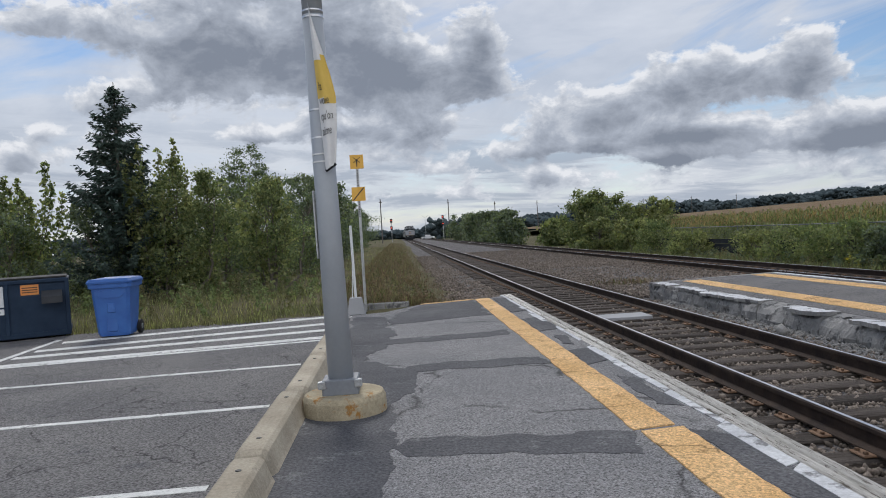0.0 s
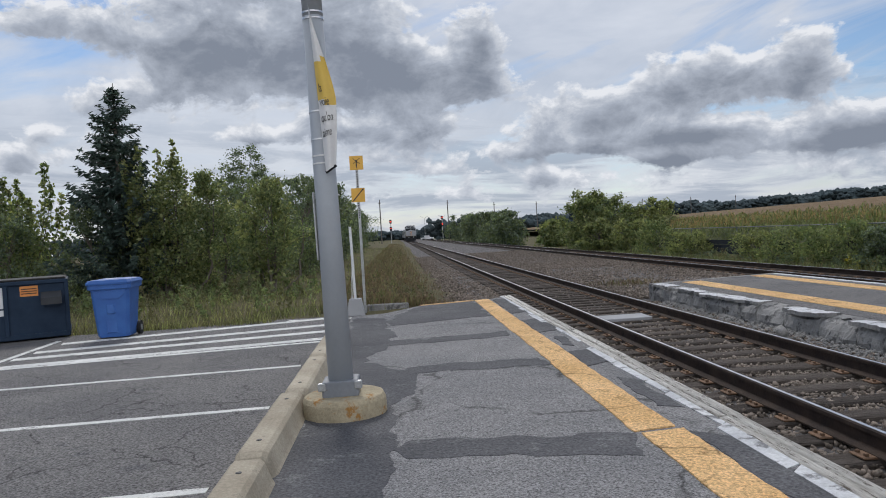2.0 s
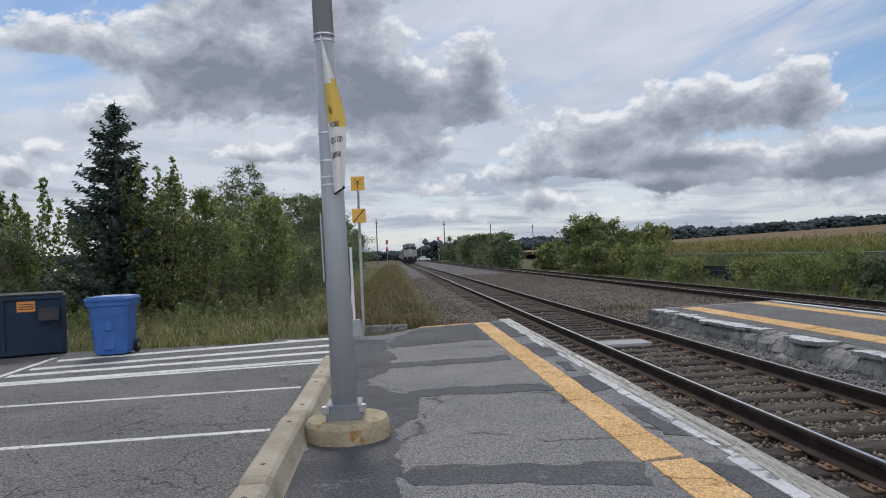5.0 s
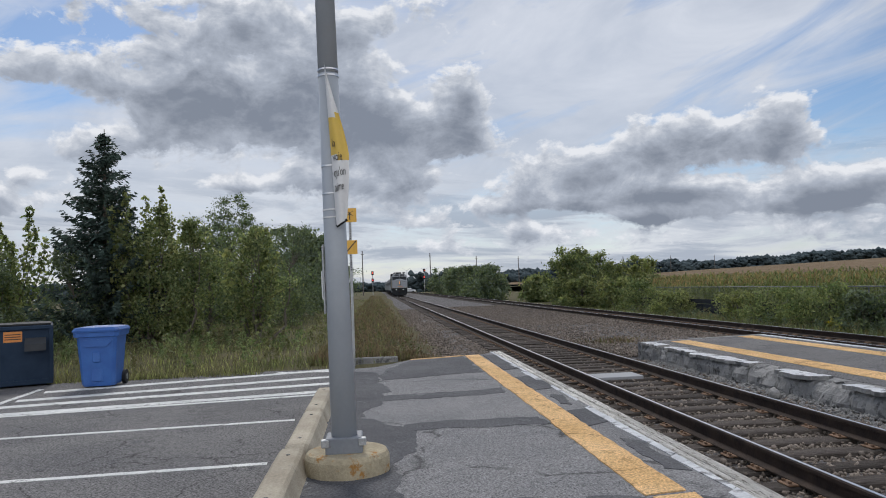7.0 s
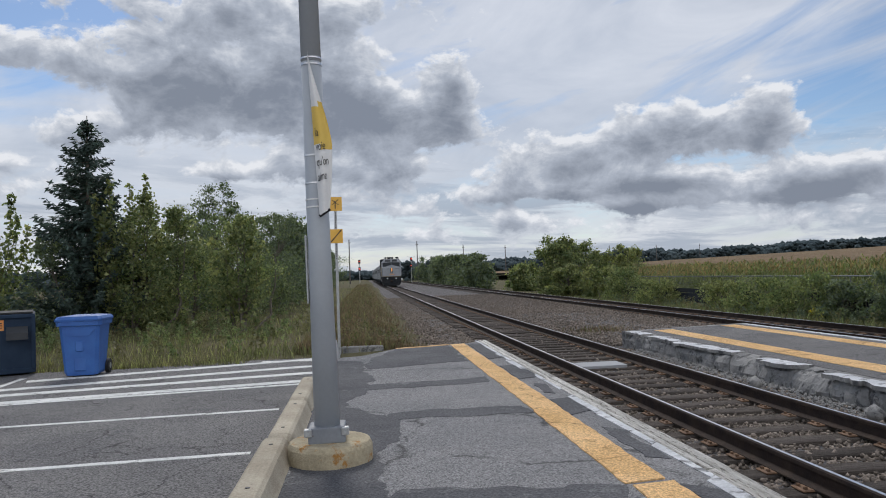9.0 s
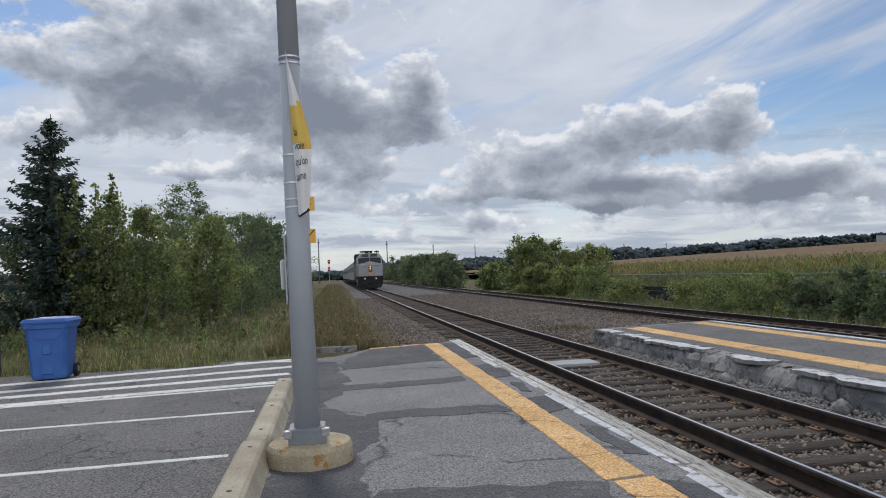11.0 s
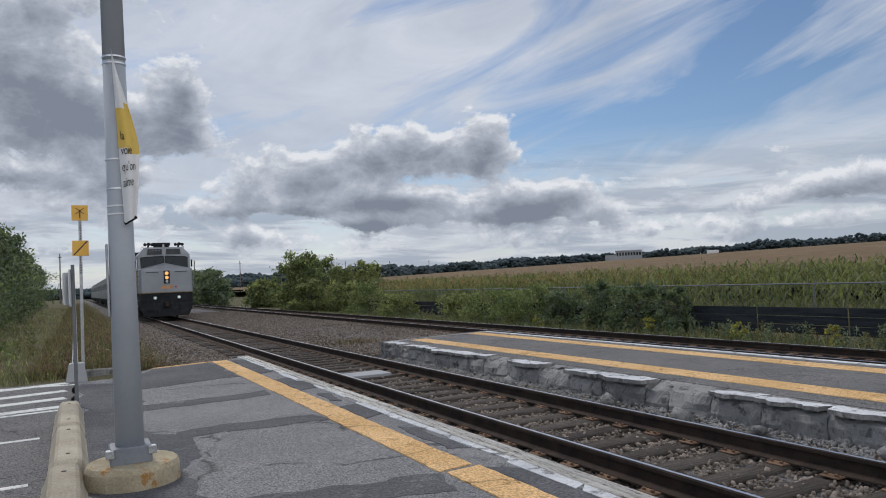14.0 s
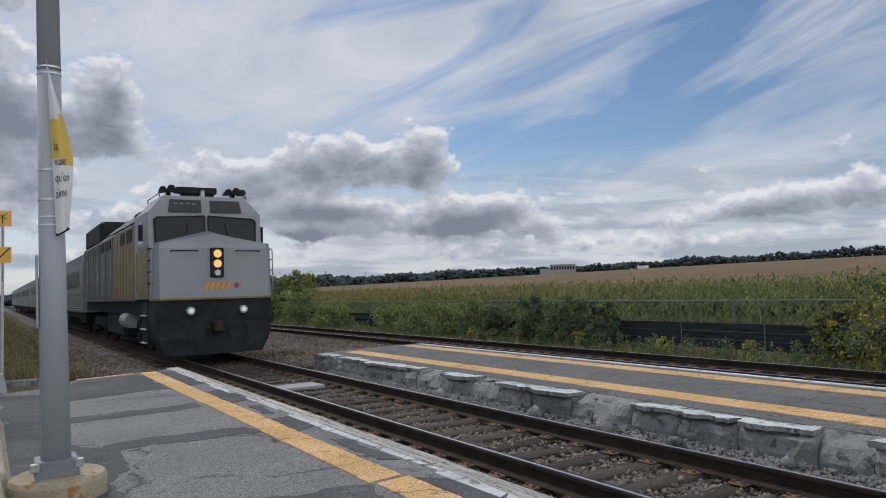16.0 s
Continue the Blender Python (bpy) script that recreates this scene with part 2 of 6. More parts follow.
ASPHALT = surface("worn_asphalt", (0.128, 0.125, 0.127), (0.171, 0.166, 0.163), 0.9, 0.95, bump=0.6, fine=55, third=(0.105, 0.105, 0.11), c3=0.64, grain=3.6, cracks=0.9, spec=0.2, octaves=2)
ASPHALT_OLD = surface("grey_aggregate_asphalt", (0.166, 0.166, 0.172), (0.228, 0.224, 0.225), 0.8, 0.95, bump=0.4, fine=78, third=(0.165, 0.165, 0.17), c3=0.66, grain=3.8, cracks=0.35, spec=0.2, octaves=2)
TAR = surface("tar_patch", (0.075, 0.076, 0.083), (0.11, 0.11, 0.117), 1.3, 0.92, bump=0.4, fine=50, third=(0.15, 0.15, 0.155), c3=0.63, grain=2.4, spec=0.2, octaves=2)
YELLOW = surface("yellow_tactile_paint", (0.60, 0.375, 0.165), (0.73, 0.485, 0.245), 1.6, 0.9, bump=0.8, fine=60, third=(0.42, 0.26, 0.11), c3=0.62, grain=2.4, spec=0.15, cracks=0.8, octaves=2)
WHITE = surface("worn_white_paint", (0.48, 0.49, 0.51), (0.64, 0.65, 0.66), 2.0, 0.9, bump=0.4, fine=45, third=(0.20, 0.20, 0.205), c3=0.58, spec=0.2)
ROADWHITE = surface("road_line_paint", (0.52, 0.53, 0.52), (0.68, 0.68, 0.66), 3.0, 0.85, bump=0.2, fine=60, third=(0.26, 0.26, 0.25), c3=0.6, spec=0.2)
TIMBER = surface("weathered_white_timber", (0.46, 0.44, 0.40), (0.68, 0.66, 0.62), 4.0, 0.95, bump=1.0, fine=20, third=(0.17, 0.15, 0.13), c3=0.585, stretch=(7, 0.6, 2), vary=0.18, spec=0.15)
KERB = surface("precast_kerb_concrete", (0.333, 0.291, 0.224), (0.433, 0.388, 0.306), 3.0, 0.9, bump=0.4, fine=50, third=(0.27, 0.24, 0.20), c3=0.66, vary=0.08, spec=0.2)
CONCRETE = surface("old_concrete", (0.196, 0.196, 0.196), (0.322, 0.316, 0.305), 2.2, 0.95, bump=0.8, fine=30, third=(0.11, 0.11, 0.11), c3=0.58, spec=0.2)
DISC = surface("rust_stained_concrete", (0.34, 0.295, 0.205), (0.46, 0.395, 0.275), 3.0, 0.9, bump=0.6, fine=40, third=(0.36, 0.19, 0.06), c3=0.6, spec=0.2)
POLE = surface("grey_painted_steel", (0.35, 0.378, 0.415), (0.395, 0.423, 0.46), 1.5, 0.5, bump=0.04, fine=30, grain=0.12, spec=0.35)
BASE_GREY = surface("dull_grey_casing", (0.15, 0.165, 0.19), (0.20, 0.215, 0.24), 4, 0.6, bump=0.08, fine=30, third=(0.12, 0.10, 0.085), c3=0.66, grain=0.3)
STEEL = surface("galvanised_steel", (0.32, 0.33, 0.34), (0.46, 0.47, 0.48), 8, 0.45, 0.7, bump=0.1, fine=60)
BRIGHT = surface("bright_steel", (0.55, 0.55, 0.57), (0.66, 0.66, 0.68), 8, 0.34, 1.0, bump=0.02, grain=0.3)
RUST = surface("rusty_rail_steel", (0.026, 0.019, 0.017), (0.050, 0.035, 0.027), 5, 0.85, 0.0, bump=0.4, fine=50, vary=0.1, spec=0.2)
PLATE = surface("rusty_tie_plate", (0.13, 0.075, 0.045), (0.20, 0.12, 0.07), 9, 0.85, bump=0.4, fine=70, vary=0.2)
TIE = surface("weathered_tie_wood", (0.065, 0.055, 0.049), (0.125, 0.108, 0.095), 4, 0.95, bump=0.9, fine=22, third=(0.035, 0.03, 0.027), c3=0.6, stretch=(0.5, 6, 3), vary=0.3, spec=0.15)
STONE = surface("ballast_stone", (0.150, 0.126, 0.106), (0.265, 0.225, 0.190), 6, 0.98, bump=0.3, fine=60, vary=0.5, spec=0.15)
BED = surface("ballast_bed", (0.103, 0.097, 0.097), (0.179, 0.168, 0.166), 9, 0.98, bump=1.0, fine=13, third=(0.075, 0.07, 0.07), c3=0.55, dist=0.06, spec=0.15, grain=3.2, octaves=3)
SOIL = surface("grassy_soil", (0.085, 0.082, 0.045), (0.14, 0.12, 0.07), 0.35, 0.98, bump=0.8, fine=9, third=(0.07, 0.075, 0.035), c3=0.6, dist=0.1, spec=0.1)
GRASS = leafy("dry_grass", (0.100, 0.112, 0.050), (0.205, 0.185, 0.100), 0.25)
WEED = leafy("brown_weeds", (0.132, 0.094, 0.066), (0.220, 0.165, 0.110), 0.25)
LEAF = leafy("broad_leaves", (0.105, 0.145, 0.072), (0.212, 0.246, 0.127))
LEAF_LIGHT = leafy("light_leaves", (0.185, 0.215, 0.098), (0.325, 0.33, 0.16))
LEAF_DARK = leafy("dark_leaves", (0.092, 0.128, 0.092), (0.179, 0.213, 0.153), 0.4)
LEAF_GOLD = leafy("golden_leaves", (0.25, 0.22, 0.03), (0.42, 0.34, 0.04), 0.4)
NEEDLE = leafy("spruce_needles", (0.034, 0.056, 0.050), (0.074, 0.106, 0.088), 0.1)
CORN = leafy("corn_leaves", (0.115, 0.145, 0.058), (0.215, 0.235, 0.10), 0.45)
TASSEL = leafy("corn_tassels", (0.24, 0.17, 0.08), (0.34, 0.25, 0.13), 0.3)
BARK = surface("grey_bark", (0.09, 0.075, 0.06), (0.17, 0.15, 0.125), 6, 0.95, bump=0.8, fine=30, stretch=(1, 1, 0.3))
FIELD = surface("ripe_corn_far", (0.165, 0.118, 0.073), (0.225, 0.165, 0.105), 0.12, 1.0, bump=0.9, fine=1.3, third=(0.17, 0.135, 0.065), c3=0.62, dist=0.5, spec=0.1)
BLUE = surface("blue_bin_plastic", (0.03, 0.10, 0.34), (0.04, 0.13, 0.40), 4, 0.45, bump=0.05, fine=80, grain=0.15)
NAVY = surface("navy_dumpster_paint", (0.010, 0.024, 0.050), (0.018, 0.036, 0.068), 3, 0.6, spec=0.25, bump=0.1, fine=20, third=(0.05, 0.045, 0.04), c3=0.72, grain=0.15)
RUBBER = surface("black_rubber", (0.012, 0.012, 0.013), (0.022, 0.022, 0.022), 6, 0.8, bump=0.1)
PAPER = surface("white_sheet", (0.62, 0.64, 0.66), (0.72, 0.73, 0.74), 5, 0.6, bump=0.02, grain=0.15)
ORANGE = surface("orange_sticker", (0.60, 0.22, 0.05), (0.70, 0.29, 0.08), 5, 0.6, bump=0.02, grain=0.15)
INK = surface("dark_ink", (0.02, 0.02, 0.022), (0.03, 0.03, 0.03), 5, 0.6, bump=0, grain=0.15)
SIGNY = surface("yellow_sign_sheet", (0.68, 0.38, 0.05), (0.76, 0.44, 0.08), 3, 0.5, bump=0.02, grain=0.15)
BANNERY = surface("yellow_banner_vinyl", (0.62, 0.42, 0.06), (0.70, 0.48, 0.10), 3, 0.5, bump=0.05, grain=0.15)
BANNERW = surface("white_banner_vinyl", (0.66, 0.66, 0.66), (0.76, 0.76, 0.76), 3, 0.5, bump=0.05, grain=0.15)
LOCO_GREY = surface("silver_grey_train_paint", (0.235, 0.25, 0.275), (0.285, 0.30, 0.325), 0.7, 0.45, 0.1, bump=0.03, fine=12, third=(0.235, 0.24, 0.255), c3=0.72, grain=0.12)
LOCO_YEL = surface("faded_yellow_train_paint", (0.185, 0.135, 0.058), (0.255, 0.19, 0.085), 0.9, 0.5, bump=0.03, fine=12, third=(0.17, 0.13, 0.075), c3=0.62, grain=0.25)
LOCO_BLACK = surface("sooty_black_underframe", (0.014, 0.016, 0.019), (0.030, 0.032, 0.035), 2, 0.8, bump=0.2, fine=14, grain=0.4, spec=0.2)
LOCO_GLASS = surface("dark_cab_glass", (0.012, 0.016, 0.02), (0.016, 0.02, 0.024), 2, 0.06, bump=0, grain=0.15, spec=0.28)
STAINLESS = surface("ribbed_stainless_steel", (0.20, 0.208, 0.215), (0.28, 0.288, 0.295), 1.5, 0.45, 0.6, bump=0.05, fine=14, grain=0.15)
COACH_GLASS = surface("dark_coach_glass", (0.014, 0.018, 0.02), (0.02, 0.024, 0.026), 2, 0.35, bump=0, grain=0.15, spec=0.15)
LAMP_WARM = glow("headlight_glow", (1.0, 0.42, 0.10), 0.95)
LAMP_WHITE = glow("ditch_light_glow", (0.75, 0.85, 0.8), 0.25)
LAMP_RED = glow("signal_red_glow", (1.0, 0.06, 0.04), 3.0)
LENS = surface("unlit_lamp_glass", (0.45, 0.47, 0.48), (0.6, 0.62, 0.63), 5, 0.2, 0.3, bump=0)
REDLEAF = surface("red_enamel", (0.45, 0.03, 0.03), (0.5, 0.04, 0.04), 5, 0.5, bump=0, grain=0.15)
GOLD = surface("orange_enamel", (0.62, 0.27, 0.05), (0.68, 0.31, 0.07), 5, 0.5, bump=0, grain=0.15)
FENCE_DARK = surface("dark_fence_planks", (0.022, 0.027, 0.034), (0.045, 0.05, 0.056), 2, 0.98, bump=0.5, fine=12, stretch=(1, 0.3, 4), spec=0.05)
WOODPOLE = surface("utility_pole_wood", (0.10, 0.09, 0.085), (0.16, 0.145, 0.135), 3, 0.95, bump=0.4)
# distance haze is mixed into this foliage colour as a blue tint
HAZEWOOD = surface("far_wood_haze_tint", (0.050, 0.070, 0.080), (0.082, 0.105, 0.110), 0.05, 1.0, bump=0.6, fine=0.4, dist=1.0, vary=0.2, spec=0.1)
WALLPALE = surface("pale_render", (0.293, 0.299, 0.312), (0.358, 0.364, 0.377), 0.4, 0.9, bump=0.05, grain=0.15)


FENCE_STEEL = surface("dull_fence_steel", (0.11, 0.12, 0.125), (0.16, 0.17, 0.175), 3, 0.7, bump=0.1, grain=0.3)
# hood grey, about half the value of LOCO_GREY
LOCO_SIDE = surface("dark_grey_hood_paint", (0.10, 0.105, 0.11), (0.155, 0.16, 0.165), 1.0, 0.55, bump=0.04, fine=10, third=(0.085, 0.08, 0.07), c3=0.62, grain=0.25)
BOARD_DARK = surface("dark_number_board", (0.030, 0.033, 0.038), (0.042, 0.045, 0.05), 3, 0.7, bump=0, grain=0.2)
BOARD_PRINT = surface("faded_board_print", (0.16, 0.165, 0.17), (0.19, 0.195, 0.2), 3, 0.6, bump=0, grain=0.2)


# ---- mesh building ----
class Mesh:
    """Collects vertices and faces; each solid is added closed."""

    def __init__(self):
        self.v, self.f, self.mi = [], [], []

    def add(self, verts, faces, mi=0):
        o = len(self.v)
        self.v += [tuple(p) for p in verts]
        self.f += [tuple(i + o for i in f) for f in faces]
        self.mi += [mi] * len(faces)
        return self

    def loft(self, rings, mi=0, caps=True):
        n = len(rings[0])
        verts = [p for r in rings for p in r]
        faces = []
        for k in range(len(rings) - 1):
            for i in range(n):
                j = (i + 1) % n
                faces.append((k * n + i, k * n + j, (k + 1) * n + j, (k + 1) * n + i))
        if caps:
            faces.append(tuple(range(n - 1, -1, -1)))
            faces.append(tuple((len(rings) - 1) * n + i for i in range(n)))
        return self.add(verts, faces, mi)

    def box(self, x0, x1, y0, y1, z0, z1, b=0.0, mi=0):
        if b <= 0:
            return self.loft([[(x0, y0, z), (x1, y0, z), (x1, y1, z), (x0, y1, z)] for z in (z0, z1)], mi)

        def ring(z, s):
            a0, a1, c0, c1 = x0 + s, x1 - s, y0 + s, y1 - s
            return [(a0 + b, c0, z), (a1 - b, c0, z), (a1, c0 + b, z), (a1, c1 - b, z),
                    (a1 - b, c1, z), (a0 + b, c1, z), (a0, c1 - b, z), (a0, c0 + b, z)]
        return self.loft([ring(z0, b), ring(z0 + b, 0), ring(z1 - b, 0), ring(z1, b)], mi)

    def tube(self, p0, p1, r0, r1=None, n=12, mi=0):
        r1 = r0 if r1 is None else r1
        p0, p1 = Vector(p0), Vector(p1)
        d = (p1 - p0).normalized()
        a = d.orthogonal().normalized()
        c = d.cross(a)
        rings = [[p + r * (math.cos(t) * a + math.sin(t) * c) for t in [2 * math.pi * i / n for i in range(n)]]
                 for p, r in ((p0, r0), (p1, r1))]
        return self.loft(rings, mi)

    def path(self, pts, r, n=8, mi=0):
        for a, c in zip(pts, pts[1:]):
            self.tube(a, c, r, r, n, mi)
        return self

    def extrude_y(self, profile, y0, y1, mi=0):
        """A solid whose section in x, z is profile (counter-clockwise seen from -y)."""
        return self.loft([[(x, y, z) for x, z in profile] for y in (y0, y1)], mi)

    def slab(self, outline, z0, z1, mi=0):
        return self.loft([[(x, y, z) for x, y in outline] for z in (z0, z1)], mi)

    def data(self, name, mats, smooth=False):
        me = bpy.data.meshes.new(name)
        me.from_pydata(self.v, [], self.f)
        for m in mats if isinstance(mats, (list, tuple)) else [mats]:
            me.materials.append(m)
        me.polygons.foreach_set("material_index", self.mi)
        if smooth:
            me.polygons.foreach_set("use_smooth", [True] * len(self.f))
        me.update()
        return me


def part(name, mesh, mats, parent, label="", smooth=False, at=None, kind=""):
    """One mesh object under a thing or a part."""
    me = mesh if isinstance(mesh, bpy.types.Mesh) else mesh.data(name, mats, smooth)
    ob = new(name, me)
    ob.parent = parent
    if at is not None:
        ob.matrix_basis = at
    return tagged(ob, label, kind=kind)


def thing(name, label, category, group="", kind="", at=None):
    """An Empty at the base of a thing."""
    ob = new(name)
    if at is not None:
        ob.matrix_basis = at
    return tagged(ob, label, category, group, kind)


def solid(name, mesh, mats, label, category="", group="", kind="", smooth=False, at=None):
    ob = new(name, mesh if isinstance(mesh, bpy.types.Mesh) else mesh.data(name, mats, smooth))
    if at is not None:
        ob.matrix_basis = at
    return tagged(ob, label, category, group, kind)


def wobble(x, y, s, k=0.0):
    return noise.noise(Vector((x * s, y * s, k)))


# ---- ground and large structure ----
PZ, FZ, LZ = 0.20, 0.17, 0.15       # tops of the platform, the far platform and the car park


def ground_z(x, y):
    if x < -1.6:
        edge = -1.6 - 0.6 * wobble(0, y, 0.3)
        far = max(0.0, min(1.0, (edge - 1.0 - x) / 1.6))
        z = -0.30 + 0.34 * far
        if y < 14.3 and x > -5.2 or y < 12.6 and x > -13.5:
            return -0.2
        z += 0.10 * wobble(x, y, 0.25) + 0.05 * wobble(x, y, 0.9, 3)
        return z + 0.004 * max(0, -x - 20)
    if x < 9.6:
        return -0.42
    if x < 12:
        return -0.42 - 0.3 * (x - 9.6) / 2.4
    return -0.72 + 0.06 * wobble(x, y, 0.4) + 0.03 * max(0.0, x - 17)


def build_ground():
    xs = [-900, -500, -300, -180, -120, -80, -60, -45, -36, -30, -26, -22] + [-20 + 0.5 * i for i in range(72)] + \
         [16, 18, 21, 25, 30, 36, 45, 60, 90, 140, 200, 300, 420, 600, 900]
    ys = [-300, -150, -80, -40, -20, -10, -4, 0, 4, 8, 11] + [12 + 0.5 * i for i in range(50)] + \
         [38, 41, 45, 50, 56, 64, 75, 90, 110, 140, 180, 240, 320, 420, 600, 900, 1500]
    me = Mesh()
    nx = len(xs)
    me.v = [(x, y, ground_z(x, y)) for y in ys for x in xs]
    for j in range(len(ys) - 1):
        for i in range(nx - 1):
            me.f.append((j * nx + i, j * nx + i + 1, (j + 1) * nx + i + 1, (j + 1) * nx + i))
    me.mi = [0] * len(me.f)
    solid("ground", me, SOIL, "grassy uneven soil reaching to the horizon", kind="structure", smooth=True)


build_ground()


def build_bed():
    """The crushed-stone bed under both tracks, with sloping shoulders."""
    xs = [-3.6, -3.1, -2.6, -2.2, -1.85, -1.4, -0.9, -0.5, 0, 0.5, 0.9, 1.4, 2, 2.6, 3.2, 3.8, 4.4, 5, 5.6, 6.2, 6.8, 7.4, 8, 8.6, 9.2, 9.9, 10.6, 11.4]
    ys = [-12 + 0.6 * i for i in range(140)] + [72 + 6 * i for i in range(60)]
    me = Mesh()
    nx = len(xs)

    def h(x, y):
        z = -0.235 + 0.035 * wobble(x, y, 1.3) + 0.02 * wobble(x, y, 4, 2)
        if 1.2 < x < 6.2 and y > 16:
            z += 0.05 * math.sin((x - 1.2) / 5 * math.pi)
        if x < -1.85:
            z -= 0.10 * (-1.85 - x)
        if x < -3.2:
            z -= 0.25
        if x > 9.2:
            z -= 0.3 * (x - 9.2)
        return z
    me.v = [(x, y, h(x, y)) for y in ys for x in xs]
    for j in range(len(ys) - 1):
        for i in range(nx - 1):
            me.f.append((j * nx + i, j * nx + i + 1, (j + 1) * nx + i + 1, (j + 1) * nx + i))
    me.mi = [0] * len(me.f)
    solid("ballast_bed", me, BED, "bed of grey-brown crushed stone under the tracks", kind="structure", smooth=True)


build_bed()


def ragged(pts, amp, step, seed):
    """An outline with its straight sides broken into small uneven steps."""
    rng = random.Random(seed)
    out = []
    for (x0, y0), (x1, y1) in zip(pts, pts[1:] + pts[:1]):
        d = math.hypot(x1 - x0, y1 - y0)
        n = max(1, int(d / step))
        for k in range(n):
            t = k / n
            a = rng.uniform(-amp, amp) if k else 0
            out.append((x0 + (x1 - x0) * t - (y1 - y0) / d * a, y0 + (y1 - y0) * t + (x1 - x0) / d * a))
    return out


def blotch(pts, amp, step, seed):
    """An outline whose sides wander at two scales, as poured tar does."""
    out = []
    for (x0, y0), (x1, y1) in zip(pts, pts[1:] + pts[:1]):
        d = math.hypot(x1 - x0, y1 - y0)
        n = max(1, int(d / step))
        for k in range(n):
            x, y = x0 + (x1 - x0) * k / n, y0 + (y1 - y0) * k / n
            out.append((x + amp * (wobble(x, y, 1.8, seed) + 0.6 * wobble(x, y, 6, seed + 9) + 0.3 * wobble(x, y, 17, seed)),
                        y + amp * (wobble(x, y, 1.8, seed + 30) + 0.6 * wobble(x, y, 6, seed + 39) + 0.3 * wobble(x, y, 17, seed + 5))))
    return out


def build_platform():
    pl = thing("platform", "low asphalt station platform, patched and cracked", "platform", kind="structure")
    m = Mesh().slab([(-5.0, -9), (-1.97, -9), (-1.97, 14.4), (-2.3, 14.05), (-3.75, 13.6), (-4.4, 12.6), (-5.0, 12.4)], -0.25, PZ)
    part("surface", m, ASPHALT_OLD, pl)
    # darker tar along the kerb and bands across
    for name_seed, pts in enumerate([
        [(-4.94, -6), (-4.2, -6), (-4.22, 3.2), (-4.25, 4.5), (-4.2, 5.2), (-4.02, 5.7), (-3.98, 6.5), (-4.1, 6.75), (-4.5, 7.4), (-4.52, 7.9), (-4.3, 8.4), (-4.25, 9.2), (-4.35, 10.6), (-4.4, 11.8), (-4.94, 12.1)],
        [(-4.10, 3.76), (-3.6, 3.70), (-2.66, 3.56), (-2.66, 3.95), (-3.5, 4.12), (-4.08, 4.26), (-4.2, 4.02)],
        [(-4.1, 6.55), (-2.66, 6.55), (-2.66, 6.95), (-3.6, 7.0), (-4.05, 6.95)],
        [(-4.3, 8.5), (-2.66, 8.75), (-2.66, 9.2), (-4.3, 9.0)],
        [(-4.3, 10.6), (-2.66, 11.1), (-2.66, 13.8), (-3.7, 13.5), (-4.2, 12.3)],
        [(-2.29, -6), (-2.0, -6), (-2.03, 3.7), (-2.27, 3.9)],
        [(-2.25, 4.6), (-2.08, 4.5), (-2.06, 5.5), (-2.2, 5.7)],
        [(-2.3, 6.3), (-2.0, 6.5), (-2.02, 7.3), (-2.28, 7.2)],
        [(-2.22, 7.7), (-2.1, 7.6), (-2.05, 8.3), (-2.2, 8.4)],
        [(-2.3, 8.8), (-2.0, 9.0), (-2.02, 10.4), (-2.28, 10.2)],
        [(-2.28, 11.2), (-2.02, 11.4), (-2.02, 13.8), (-2.27, 13.8)],
    ]):
        m = Mesh().slab(blotch(pts, 0.11 if name_seed < 5 else 0.05, 0.07, name_seed + 5), PZ - 0.03, PZ + 0.003 + 0.0005 * name_seed)
        part("tar_patch", m, TAR, pl, "darker tar repair")
    # yellow tactile strip in lengths with cracks between them
    for k, (y0, y1, dx) in enumerate([(-5.4, -0.9, 0.02), (-0.88, 3.93, 0.035), (3.98, 6.6, 0), (6.61, 8.95, 0.01), (8.97, 13.95, 0)]):
        m = Mesh().slab(ragged([(-2.62 + dx, y0), (-2.32 + dx, y0 + 0.05), (-2.32 + dx, y1 + 0.04), (-2.62 + dx, y1)], 0.008, 0.12, 40 + k), PZ - 0.03, PZ + 0.010)
        part("yellow_strip", m, YELLOW, pl, "worn yellow safety strip")
    m = Mesh().slab(ragged([(-3.72, 13.55), (-2.64, 13.90), (-2.64, 14.0), (-3.74, 13.66)], 0.01, 0.2, 9), PZ - 0.03, PZ + 0.010)
    part("yellow_strip", m, YELLOW, pl, "thin yellow line at the platform's end")
    # worn white band and the timber edge
    rng = random.Random(8)
    y0, k = -5.0, 0
    while y0 < 13.4:
        ln = rng.uniform(.4, 1.5)
        w = rng.uniform(.03, .09) if y0 > 5 else rng.uniform(.07, .11)
        m = Mesh().slab(ragged([(-1.985 - w * rng.uniform(.4, 1), y0), (-1.972, y0 + .06), (-1.972, y0 + ln), (-1.985 - w, y0 + ln - .1)], 0.008, 0.3, 70 + k), PZ - 0.03, PZ + 0.009)
        part("white_band", m, WHITE, pl, "flaking white edge paint")
        y0 += ln + (rng.uniform(.2, .8) if y0 > 4 and rng.random() < .3 else -.04)
        k += 1
    y = -6.0
    k = 0
